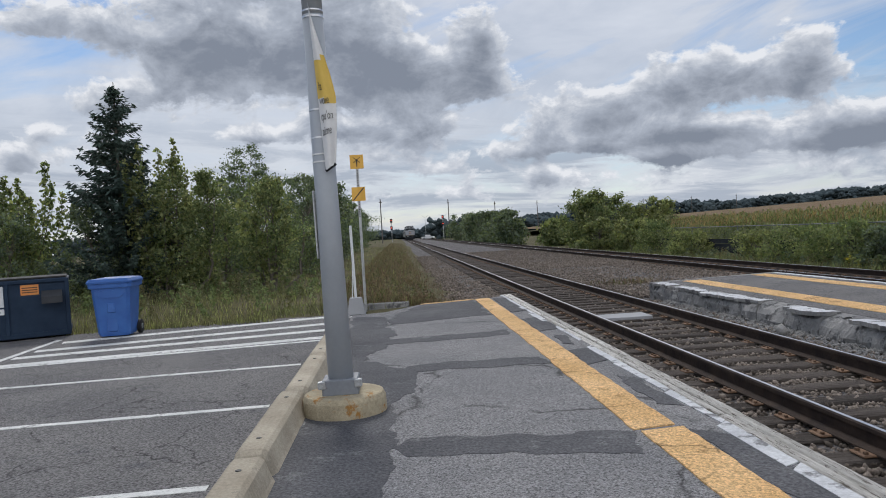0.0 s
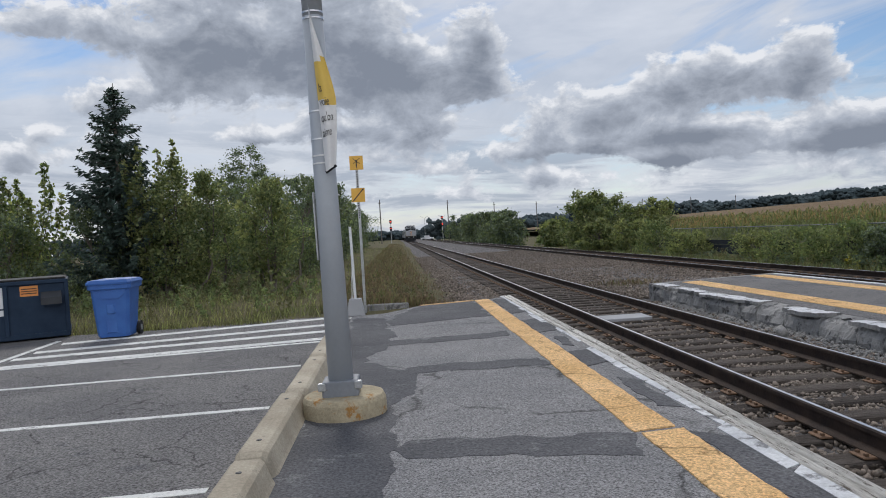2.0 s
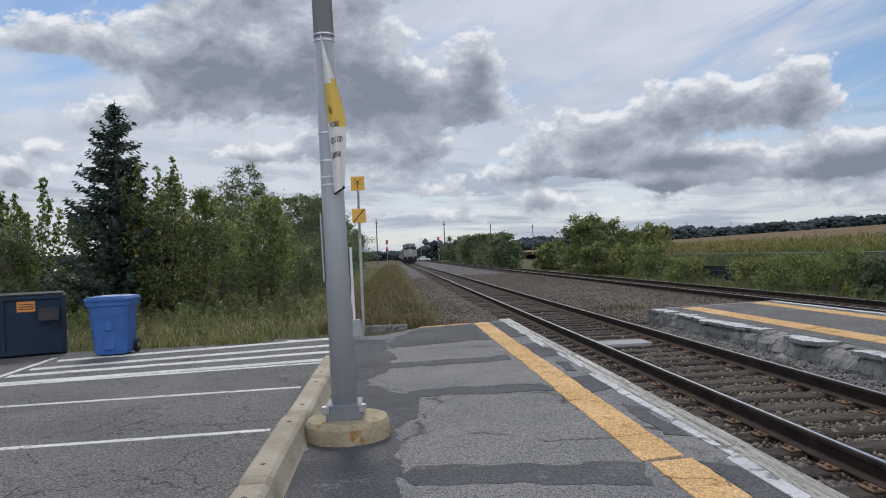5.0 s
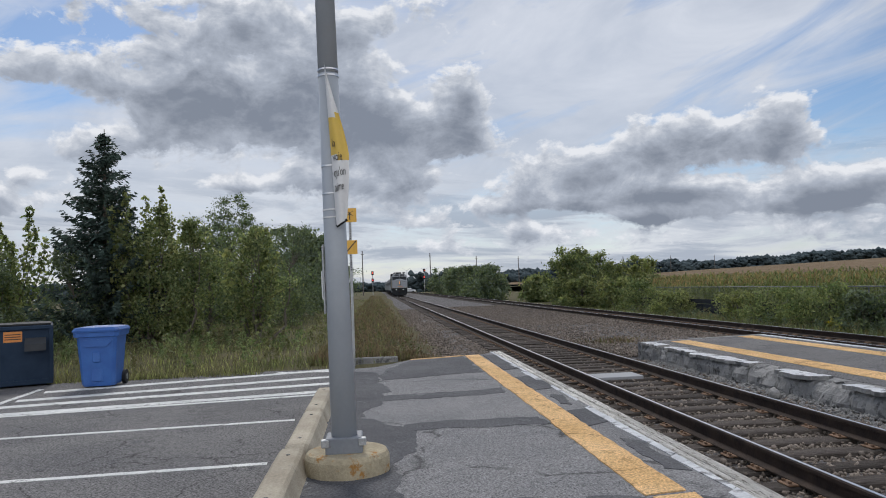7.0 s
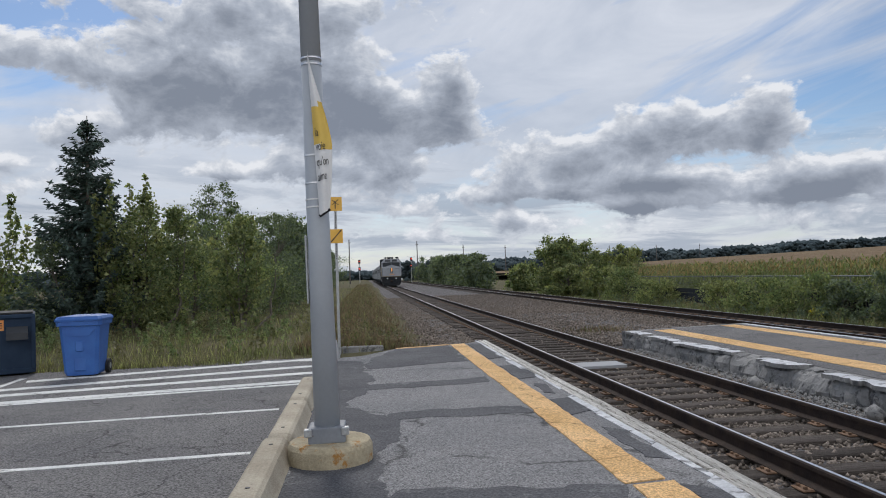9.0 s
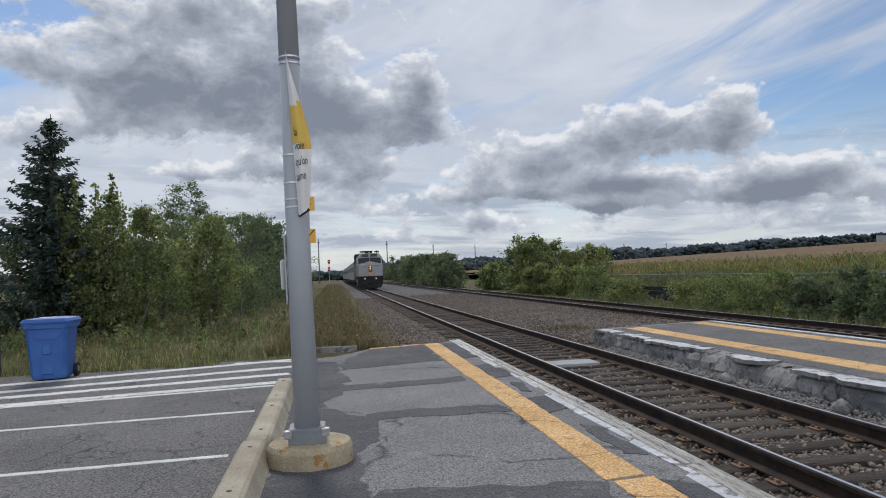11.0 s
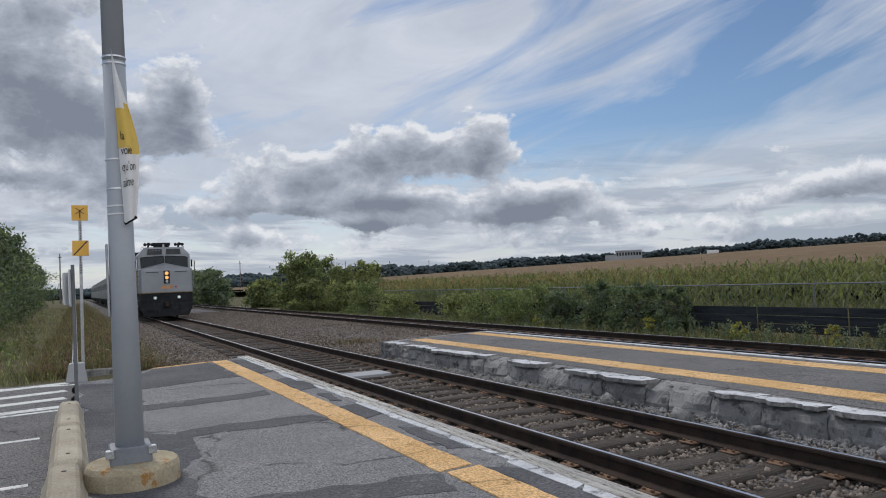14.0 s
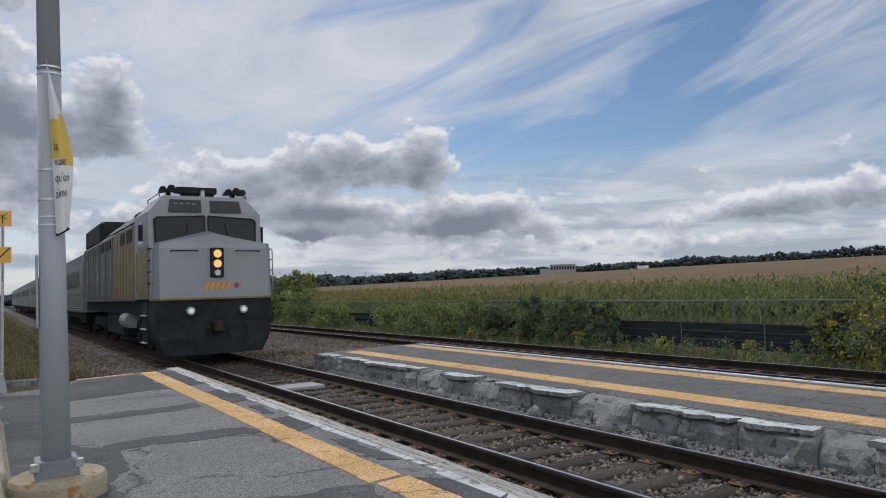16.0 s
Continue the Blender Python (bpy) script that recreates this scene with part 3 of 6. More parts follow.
    while y < 14.2:
        rng = random.Random(100 + k)
        ln = rng.uniform(1.3, 2.6)
        y1 = min(y + ln, 14.5)
        for x0, x1 in ((-1.965, -1.888), (-1.873, -1.785)):
            a, c = rng.uniform(-.008, .008), rng.uniform(-.008, .008)
            m = Mesh()
            m.loft([[(x0 + a, y + 0.012, -0.12), (x1 + a, y + 0.012, -0.12), (x1 + a, y + 0.012, PZ - 0.004), (x1 - .012 + a, y + 0.012, PZ + .012), (x0 + .012 + a, y + 0.012, PZ + .012 + c), (x0 + a, y + 0.012, PZ - .002)],
                    [(x0 + c, y1, -0.12), (x1 + c, y1, -0.12), (x1 + c, y1, PZ - 0.004), (x1 - .012 + c, y1, PZ + .012), (x0 + .012 + c, y1, PZ + .012 - a), (x0 + c, y1, PZ - .002)]])
            part("timber", m, TIMBER, pl)
        y = y1
        k += 1


build_platform()


def build_car_park():
    cp = thing("car_park", "cracked grey asphalt car park with white lines", "car park", kind="structure")
    m = Mesh().slab(ragged([(-40, -30), (-5.0, -30), (-5.0, 12.45), (-4.85, 13.1), (-6.4, 13.2), (-8.8, 12.75), (-12.6, 12.9), (-14, 14.2), (-40, 16)], 0.05, 0.4, 3), -0.25, LZ)
    part("surface", m, ASPHALT, cp)

    def line(p, q, w, e):
        d = Vector((q[0] - p[0], q[1] - p[1], 0)).normalized()
        n = Vector((-d.y, d.x, 0)) * w / 2
        pts = [(p[0] - n.x, p[1] - n.y), (q[0] - n.x, q[1] - n.y), (q[0] + n.x, q[1] + n.y), (p[0] + n.x, p[1] + n.y)]
        part("painted_line", Mesh().slab(ragged(pts, 0.006, 0.2, int(p[1] * 10)), LZ - 0.03, LZ + 0.004 + e), ROADWHITE, cp)
    for k in range(-3, 3):
        line((-5.32, 3.64 + 2.09 * k), (-10.4, 3.42 + 2.02 * k), 0.09, 0)
    line((-5.15, 9.78), (-9.7, 9.10), 0.12, 0)
    line((-9.75, 9.0), (-9.95, 12.0), 0.10, 0.001)
    for ya, yb in ((9.97, 9.55), (10.85, 10.3), (11.75, 10.95), (12.85, 11.85)):
        line((-5.12, ya + 0.1), (-9.7, yb - 0.30), 0.24, 0.002)
    line((-4.95, 12.6), (-6.2, 12.85), 0.12, 0.003)


build_car_park()


def build_far_platform():
    fp = thing("far_platform", "low asphalt platform with a crumbling concrete edge", "platform", kind="structure")
    top = [(1.92, -10), (4.75, -10), (4.75, 16.1), (1.95, 15.45)]
    part("surface", Mesh().slab(top, -0.3, FZ), ASPHALT, fp)
    for x0, x1, e, yy in ((2.30, 2.76, 0.006, 15.5), (4.16, 4.55, 0.006, 16.0)):
        part("yellow_strip", Mesh().slab(ragged([(x0, -10), (x1, -10), (x1, yy), (x0, yy - 0.08)], 0.006, 0.4, 3), FZ - 0.03, FZ + e), YELLOW, fp)
    # crumbling concrete edge: rough wall lengths, and a painted cap broken into pieces
    y, k = -10.0, 0
    while y < 15.3:
        rng = random.Random(300 + k)
        y1 = min(y + rng.uniform(0.35, 0.95), 15.36)
        lost = rng.random() < 0.34 and y1 < 15
        low = rng.uniform(.035, .075) if lost else .055
        n = max(5, int((y1 - y) / 0.05))
        rings = []
        for i in range(n + 1):
            yy = y + 0.006 + (y1 - y - 0.012) * i / n
            end = .04 * (abs(2 * i / n - 1) ** 6)

            def rough(z, a):
                return a * (wobble(yy, z, 3.1, k) + .6 * wobble(yy, z, 9, k + 4) + .35 * wobble(yy, z, 23, k + 8))
            slope = (.10 + .08 * wobble(yy, 2, 2.2)) if lost else .02
            zt = FZ - low + (.05 * wobble(yy, 5, 7) if lost else 0)
            rings.append([(1.60 + rough(0, .03) + end, yy, -.35), (1.95, yy, -.35), (1.95, yy, FZ - .004), (1.80 + rough(3, .05), yy, zt + .35 * low + (rough(9, .02) if lost else 0)), (1.66 + slope + rough(4, .05), yy, zt),
                          (1.60 + .6 * slope + rough(5, .04) + end, yy, zt - .035 - rng.uniform(0, .015)), (1.585 + .3 * slope + rough(6, .035) + end, yy, FZ - .17), (1.59 + rough(7, .035) + end, yy, FZ - .25), (1.595 + rough(8, .03) + end, yy, -.16)])
        part("edge_block", Mesh().loft(rings), CONCRETE, fp, "crumbled concrete edge block")
        if not lost:
            w = rng.uniform(0.20, 0.33)
            pts = blotch([(1.57, y + .012), (1.57 + w, y + .02), (1.57 + w * rng.uniform(.7, 1), y1 - .02), (1.575, y1 - .012)], .13, .045, 400 + k)
            cap = Mesh().slab(pts, FZ - rng.uniform(.03, .06), FZ + rng.uniform(.004, .014))
            cap.mi[-1] = 1
            part("edge_cap", cap, [CONCRETE, WHITE], fp, "broken white-painted concrete cap")
        y = y1
        k += 1
    part("end_wall", Mesh().slab([(1.6, 15.36), (4.95, 16.12), (4.95, 16.3), (1.57, 15.55)], -0.35, FZ + 0.007), CONCRETE, fp)
    part("white_band", Mesh().slab(ragged([(4.78, -10), (4.93, -10), (4.93, 16.1), (4.78, 16.1)], 0.012, 0.3, 4), FZ - 0.02, FZ + 0.008), WHITE, fp, "white edge paint")
    part("far_edge", Mesh().box(4.752, 4.96, -10, 16.12, -0.35, FZ + 0.002), CONCRETE, fp)


build_far_platform()


def rail_mesh(y0, y1, xc):
    m = Mesh()
    prof = [(-.075, -.172), (.075, -.172), (.075, -.158), (.012, -.135), (.010, -.045), (.036, -.035), (.036, -.006), (-.036, -.006), (-.036, -.035), (-.010, -.045), (-.012, -.135), (-.075, -.158)]
    m.extrude_y([(xc + x, z) for x, z in prof], y0, y1)
    m.extrude_y([(xc - .030, -.0055), (xc + .030, -.0055), (xc + .024, -.001), (xc - .024, -.001)], y0, y1)
    m.extrude_y([(xc - .012, -.004), (xc + .021, -.004), (xc + .020, 0), (xc - .011, 0)], y0, y1, 1)
    return m


def build_track(xc, name, seed, joints):
    tr = thing(name, "railway track of rusty rails with polished heads", "railway track", "tracks", "structure", at=pose(xc, 0, 0))
    for sx in (-0.755, 0.755):
        edges = [-14] + joints + [420]
        for a, c in zip(edges, edges[1:]):
            part("rail", rail_mesh(a + 0.004, c - 0.004, sx), [RUST, BRIGHT], tr, "rusty rail with polished head")
        for j in joints:
            m = Mesh()
            for s in (-1, 1):
                m.box(sx + s * 0.022 - .010, sx + s * 0.022 + .010, j - 0.45, j + 0.45, -0.13, -0.05, 0.004)
            part("joint_bar", m, RUST, tr)
    rng = random.Random(seed)
    variants = []
    for v in range(6):
        m = Mesh()
        w, h0 = 0.115 + 0.01 * rng.random(), -0.18
        rings = []
        for i in range(9):
            x = -1.28 + 2.56 * i / 8
            d = 0.012 * rng.uniform(-1, 1)
            e = 0.01 * rng.uniform(-1, 1)
            rings.append([(x, -w + d, -0.33), (x, -w + d, h0 - .015 + e), (x, -w + .02 + d, h0 + e * .4), (x, w - .02 + d, h0 + e * .5), (x, w + d, h0 - .015), (x, w + d, -0.33)])
        variants.append(m.loft(rings).data("tie", TIE))
    plate = Mesh().box(-.17, .17, -.09, .09, -.182, -.164, .006)
    for dx in (-.13, .13):
        for dy in (-.05, .05):
            plate.box(dx - .014, dx + .014, dy - .014, dy + .014, -.166, -.142, .004)
    plate = plate.data("tie_plate", PLATE)
    n = 0
    y = -9.0
    rest = Mesh()
    while y < 330:
        if n < 290:
            part("tie", variants[rng.randrange(6)], None, tr, at=pose(rng.uniform(-.05, .05), y, rng.uniform(-.012, .004), 0, 0, rng.uniform(-1, 1)))
            if n < 110:
                for sx in (-0.755, 0.755):
                    part("tie_plate", plate, None, tr, at=pose(sx, y, 0.0))
        else:
            rest.box(-1.28, 1.28, y - .11, y + .11, -.3, -.185)
        n += 1
        y += 0.53
    part("far_ties", rest, TIE, tr, kind="stuff")


build_track(0.0, "track_near", 11, [58.0, 150.0])
build_track(7.15, "track_far", 12, [9.6, 22.5, 36.0, 70.0])


# ---- leaves, stones and other stuff ----
def quads(name, corners, mats, mi=None):
    """A mesh of loose quads from an array of n x 4 x 3 corners."""
    n = len(corners)
    me = bpy.data.meshes.new(name)
    me.vertices.add(4 * n)
    me.vertices.foreach_set("co", np.asarray(corners, dtype=np.float32).ravel())
    me.loops.add(4 * n)
    me.loops.foreach_set("vertex_index", np.arange(4 * n, dtype=np.int32))
    me.polygons.add(n)
    me.polygons.foreach_set("loop_start", np.arange(0, 4 * n, 4, dtype=np.int32))
    me.polygons.foreach_set("loop_total", np.full(n, 4, dtype=np.int32))
    for m in mats if isinstance(mats, (list, tuple)) else [mats]:
        me.materials.append(m)
    if mi is not None:
        me.polygons.foreach_set("material_index", np.asarray(mi, dtype=np.int32))
    me.update(calc_edges=True)
    me.validate()
    return me


def leaf_cards(c, size, rng, flat=0.0, aspect=0.55, axis=None):
    """Diamond leaves about the centres c (n x 3)."""
    n = len(c)
    d = rng.normal(size=(n, 3)) if axis is None else axis + 0.35 * rng.normal(size=(n, 3))
    d /= np.linalg.norm(d, axis=1)[:, None]
    u = rng.normal(size=(n, 3))
    u[:, 2] *= 1 - flat
    w = np.cross(d, u)
    w /= np.linalg.norm(w, axis=1)[:, None] + 1e-9
    s = size * rng.uniform(0.6, 1.35, (n, 1))
    return np.stack([c - d * s * 0.5, c + w * s * 0.5 * aspect, c + d * s * 0.5, c - w * s * 0.5 * aspect], axis=1)


def crown_points(h, r, base, n, rng, clusters=60, lean=0.0, pointed=0.5, spread=0.32):
    """Leaf centres in clumps within an uneven crown from base to h."""
    t = rng.uniform(0.02, 1, clusters)
    env = np.where(t < 0.35, 0.55 + 1.28 * t, 1.0 - pointed * (np.maximum(t - 0.35, 0) / 0.65) ** 1.3 * 0.98)
    env = np.clip(env, 0.06, 1)
    a = rng.uniform(0, 2 * np.pi, clusters)
    rr = r * env * np.sqrt(rng.uniform(0.05, 1, clusters)) * rng.uniform(0.75, 1.15, clusters)
    cc = np.stack([rr * np.cos(a) + lean * t, rr * np.sin(a), base + (h - base) * t], axis=1)
    k = rng.integers(0, clusters, n)
    sp = spread * r * (0.55 + 0.6 * rng.random(clusters))[k][:, None] * (1.15 - 0.6 * t[k])[:, None]
    return cc, cc[k] + rng.normal(size=(n, 3)) * sp * np.array([0.7, 0.7, 0.55])


def broad_tree(label, mats, h, r, base, n, leaf, seed, at, trunk_r=0.09, clusters=60, pointed=0.5, spread=0.32, stems=1, group="trees", category="tree", name="tree"):
    rng = np.random.default_rng(seed)
    tree = thing(name, label, category, group, at=at)
    cc, pts = crown_points(h, r, base, n, rng, clusters, pointed=pointed, spread=spread)
    m = Mesh()
    for s in range(stems):
        ox, oy = (0, 0) if stems == 1 else rng.normal(size=2) * r * 0.35
        top = Vector((ox * 1.5, oy * 1.5, base + (h - base) * 0.66))
        last = Vector((0, 0, -0.25))
        for k in range(1, 7):
            nxt = Vector((ox, oy, 0)).lerp(top, k / 6) + Vector((rng.normal() * 0.04 * r, rng.normal() * 0.04 * r, 0))
            m.tube(last, nxt, trunk_r * (1 - 0.14 * (k - 1)), trunk_r * (1 - 0.14 * k), 8)
            last = nxt
    for c in cc[:: max(1, clusters // 26)]:
        z0 = min(max(base * 0.6, c[2] - 0.35 * r - 0.2), base + .55 * (h - base))
        mid = Vector((c[0] * .5, c[1] * .5, (z0 + c[2]) / 2 - 0.05))
        m.tube((0, 0, z0), mid, trunk_r * .32, trunk_r * .2, 5)
        m.tube(mid, c, trunk_r * .2, trunk_r * .07, 5)
    part("trunk", m, BARK, tree)
    mi = rng.random(n) < 0.3
    part("crown", quads("crown", leaf_cards(pts, leaf, rng), mats, mi.astype(np.int32) if len(mats) > 1 else None), None, tree)
    return tree


def shoot_tree(label, h, r, n_stems, seed, at, mats, leaf=.15):
    """A thicket of upright shoots with leaves set along each."""
    rng = np.random.default_rng(seed)
    tree = thing("tree", label, "tree", "trees", at=at)
    m = Mesh()
    pts = []
    for s in range(n_stems):
        a = rng.uniform(0, 2 * np.pi)
        rr = r * math.sqrt(rng.random())
        foot = np.array([0.0, 0.0, -.2])
        hs = h * rng.uniform(.62, 1.0) * (1 - .25 * rr / r)
        tip = np.array([rr * math.cos(a), rr * math.sin(a), hs])
        u = np.linspace(0, 1, 9)[:, None]
        line = foot + (tip - foot) * u + np.array([math.cos(a), math.sin(a), 0]) * (.18 * np.sin(u * np.pi)) * r
        for k in range(8):
            m.tube(line[k], line[k + 1], .023 * (1 - k / 9) + .004, .023 * (1 - (k + 1) / 9) + .004, 5)
        nl = int(hs * 70)
        v = rng.uniform(.12, 1, nl) ** .8
        i = np.minimum((v * 8).astype(int), 7)
        base = line[i] + (line[i + 1] - line[i]) * (v * 8 - i)[:, None]
        pts.append(base + rng.normal(size=(nl, 3)) * np.array([1, 1, .4]) * (.05 + .22 * (1 - v)[:, None]))
    part("trunk", m, BARK, tree)
    c = np.concatenate(pts)
    part("crown", quads("crown", leaf_cards(c, leaf, rng, aspect=.75), mats, (rng.random(len(c)) < .35).astype(np.int32)), None, tree)
    return tree


def spruce(at, h, r, seed):
    rng = np.random.default_rng(seed)
    tree = thing("spruce", "tall dark green spruce with drooping branches", "tree", "trees", at=at)
    m = Mesh()
    m.tube((0, 0, -.3), (0, 0, h * .6), .16, .08, 10).tube((0, 0, h * .6), (0, 0, h), .08, .012, 8)
    cs, ax = [], []
    z = 0.5
    while z < h - 0.1:
        f = z / h
        ln = r * (1 - f) ** 0.8 + 0.12
        nb = 10 if f < 0.75 else 6
        for b in range(nb):
            a = rng.uniform(0, 2 * np.pi)
            l2 = ln * rng.uniform(0.55, 1.18)
            d = np.array([math.cos(a), math.sin(a), 0.0])
            n = max(3, int(l2 / 0.065))
            s = np.linspace(0.12, 1, n)
            droop = -0.30 * l2 * np.sin(s * 2.2) + 0.14 * l2 * s ** 3 + 0.25 * f * l2 * s
            p = d[None, :] * (l2 * s)[:, None] + np.array([0, 0, z]) + np.stack([0 * s, 0 * s, droop], 1)
            if b % 2 == 0:
                m.tube((0, 0, z), tuple(p[n // 2]), .018, .012, 4)
                m.tube(tuple(p[n // 2]), tuple(p[-1]), .012, .004, 4)
            for side in (-1, 0, 1, 2):
                perp = np.array([-d[1], d[0], 0]) * (side if side < 2 else 0)
                q = p + perp * (0.16 * (1.1 - s))[:, None] * l2 * 0.6 + rng.normal(size=p.shape) * 0.035
                if side == 2:
                    q[:, 2] -= 0.08
                cs.append(q)
                ax.append(np.repeat((d * 0.8 + perp * 0.8 + np.array([0, 0, -0.25]))[None, :], n, 0))
        z += 0.17 + 0.06 * rng.random()
    part("trunk", m, BARK, tree)
    c = np.concatenate(cs)
    part("crown", quads("crown", leaf_cards(c, 0.215, rng, aspect=0.30, axis=np.concatenate(ax)), NEEDLE), None, tree)
    return tree


def blades(name, label, xy, zfun, hmin, hmax, width, mats, seed, lean=0.35, kind="stuff", category="grass"):
    rng = np.random.default_rng(seed)
    n = len(xy)
    z = np.array([zfun(x, y) for x, y in xy])
    base = np.stack([xy[:, 0], xy[:, 1], z - 0.02], 1)
    a = rng.uniform(0, 2 * np.pi, n)
    h = rng.uniform(hmin, hmax, n)
    tip = base + np.stack([np.cos(a) * lean * h, np.sin(a) * lean * h, h], 1)
    b = rng.uniform(0, 2 * np.pi, n)
    w = np.stack([np.cos(b), np.sin(b), 0 * b], 1) * (width * rng.uniform(.6, 1.4, n))[:, None]
    mid = base * .45 + tip * .55 + np.stack([0 * h, 0 * h, 0.08 * h], 1)
    c = np.stack([base - w * .5, mid - w * .4, tip, mid + w * .4], 1)
    return tagged(new(name, quads(name, c, mats, (rng.random(n) < .3).astype(np.int32) if isinstance(mats, list) else None)), label, category, kind=kind)


def stones(name, label, xy, zs, smin, smax, mat, seed, category="stones"):
    """Loose crushed stones, each a small uneven solid."""
    rng = np.random.default_rng(seed)
    base = np.array([(1, 0, 0), (-1, 0, 0), (0, 1, 0), (0, -1, 0), (0, 0, 1), (0, 0, -1), (.6, .6, .55), (-.6, .55, .6), (.55, -.6, .6), (-.6, -.6, .5)], float)
    tri = [(6, 4, 0), (6, 2, 4), (6, 0, 2), (7, 4, 2), (7, 1, 4), (7, 2, 1), (8, 0, 4), (8, 4, 3), (8, 3, 0), (9, 4, 1), (9, 3, 4), (9, 1, 3), (5, 2, 0), (5, 1, 2), (5, 3, 1), (5, 0, 3)]
    n = len(xy)
    v = base[None] * rng.uniform(.65, 1.2, (n, 10, 1))
    sc = rng.uniform(smin, smax, (n, 1, 1)) * rng.uniform(.6, 1.25, (n, 1, 3))
    v = v * sc
    a = rng.uniform(0, 2 * np.pi, n)
    ca, sa = np.cos(a)[:, None], np.sin(a)[:, None]
    t = rng.normal(0, .4, n)
    ct, st = np.cos(t)[:, None], np.sin(t)[:, None]
    y, z = v[:, :, 1] * ct - v[:, :, 2] * st, v[:, :, 1] * st + v[:, :, 2] * ct
    x, y = v[:, :, 0] * ca - y * sa, v[:, :, 0] * sa + y * ca
    v = np.stack([x + xy[:, :1], y + xy[:, 1:2], z + zs[:, None]], 2)
    me = bpy.data.meshes.new(name)
    k = len(tri)
    me.vertices.add(10 * n)
    me.vertices.foreach_set("co", v.astype(np.float32).ravel())
    idx = (np.array(tri)[None] + 10 * np.arange(n)[:, None, None]).astype(np.int32)
    me.loops.add(3 * k * n)
    me.loops.foreach_set("vertex_index", idx.ravel())
    me.polygons.add(k * n)
    me.polygons.foreach_set("loop_start", np.arange(0, 3 * k * n, 3, dtype=np.int32))
    me.polygons.foreach_set("loop_total", np.full(k * n, 3, dtype=np.int32))
    me.materials.append(mat)
    me.update(calc_edges=True)
    return tagged(new(name, me), label, category, kind="stuff")


def build_ballast():
    rng = np.random.default_rng(5)

    def scatter(n, x0, x1, y0, y1, z):
        xy = np.stack([rng.uniform(x0, x1, n), y0 + (y1 - y0) * rng.random(n) ** 1.25], 1)
        return xy, z + rng.normal(0, .016, n)
    a = [scatter(17000, -1.78, 1.52, -.5, 11, -.236), scatter(24000, -1.78, 1.55, -1, 26, -.240), scatter(7000, 1.2, 1.62, -1, 15, -.20), scatter(9000, 5.0, 6.2, 2, 24, -.215), scatter(5000, 6.5, 7.8, 3, 22, -.23),
         scatter(17000, 1.4, 6.2, 16, 36, -.19), scatter(15000, 1.3, 6.3, 30, 60, -.17), scatter(11000, -3.3, -1.3, 14, 36, -.25), scatter(7000, -2.8, -1.3, 30, 60, -.24)]
    stones("ballast_stones", "loose angular grey and brown ballast stones", np.concatenate([p[0] for p in a]), np.concatenate([p[1] for p in a]), .015, .036, STONE, 6)
    xy = np.stack([1.60 - .55 * rng.random(7000) ** 1.2, rng.uniform(-1, 14.5, 7000)], 1)
    stones("concrete_rubble", "broken lumps of concrete below the crumbling edge", xy, -.23 + .16 * (xy[:, 0] - 1.05), .008, .034, CONCRETE, 7, "rubble")
    for k, (x, y, s) in enumerate([(1.35, 6.9, .14), (1.40, 5.6, .11), (1.28, 9.3, .10), (1.42, 3.2, .13), (1.36, 4.5, .09)]):
        ob = stones("concrete_lump", "large grey lump of broken concrete", np.array([[x, y]]), np.array([-.12]), s, s * 1.2, CONCRETE, 30 + k, "rubble")
        ob["kind"] = "thing"


build_ballast()


# ---- things on and beside the platform ----
def build_kerbs():
    m = Mesh()
    w0, w1, h, ln = .150, .088, .205, 1.815

    def ring(y, k):
        """Chamfered section; k shrinks it towards the worn ends."""
        return [(-w0 * k, y, 0), (w0 * k, y, 0), (w0 * k, y, .055), (w0 * k - .012, y, .075), (w1 * k + .010, y, h * k - .022), (w1 * k - .016, y, h * k),
                (-w1 * k + .016, y, h * k), (-w1 * k - .010, y, h * k - .022), (-w0 * k + .012, y, .075), (-w0 * k, y, .055)]
    m.loft([ring(0.012, .80), ring(.03, .88), ring(.085, 1)] + [ring(.085 + (ln - .17) * k / 8, 1 + .012 * wobble(k, 0, .9)) for k in range(1, 8)] + [ring(ln - .085, 1), ring(ln - .03, .88), ring(ln - .012, .80)])
    kerb = m.data("body", KERB)
    hole = Mesh()
    for y in (.32, ln - .32):
        hole.tube((0, y, h - .01), (0, y, h + .004), .017, .017, 10)
    hole = hole.data("pin_hole", INK)
    for k in range(-4, 4):
        rng = random.Random(k)
        e = thing("parking_kerb", "beige precast concrete wheel stop at the platform's side", "kerb", "row of wheel stops", at=pose(-5.045 + rng.uniform(-.01, .01), 1.77 + 1.82 * k, LZ, 0, 0, rng.uniform(-.4, .4)))
        part("body", kerb, None, e)
        part("pin_hole", hole, None, e)


build_kerbs()
POLE_X, POLE_Y = -4.620, 5.10


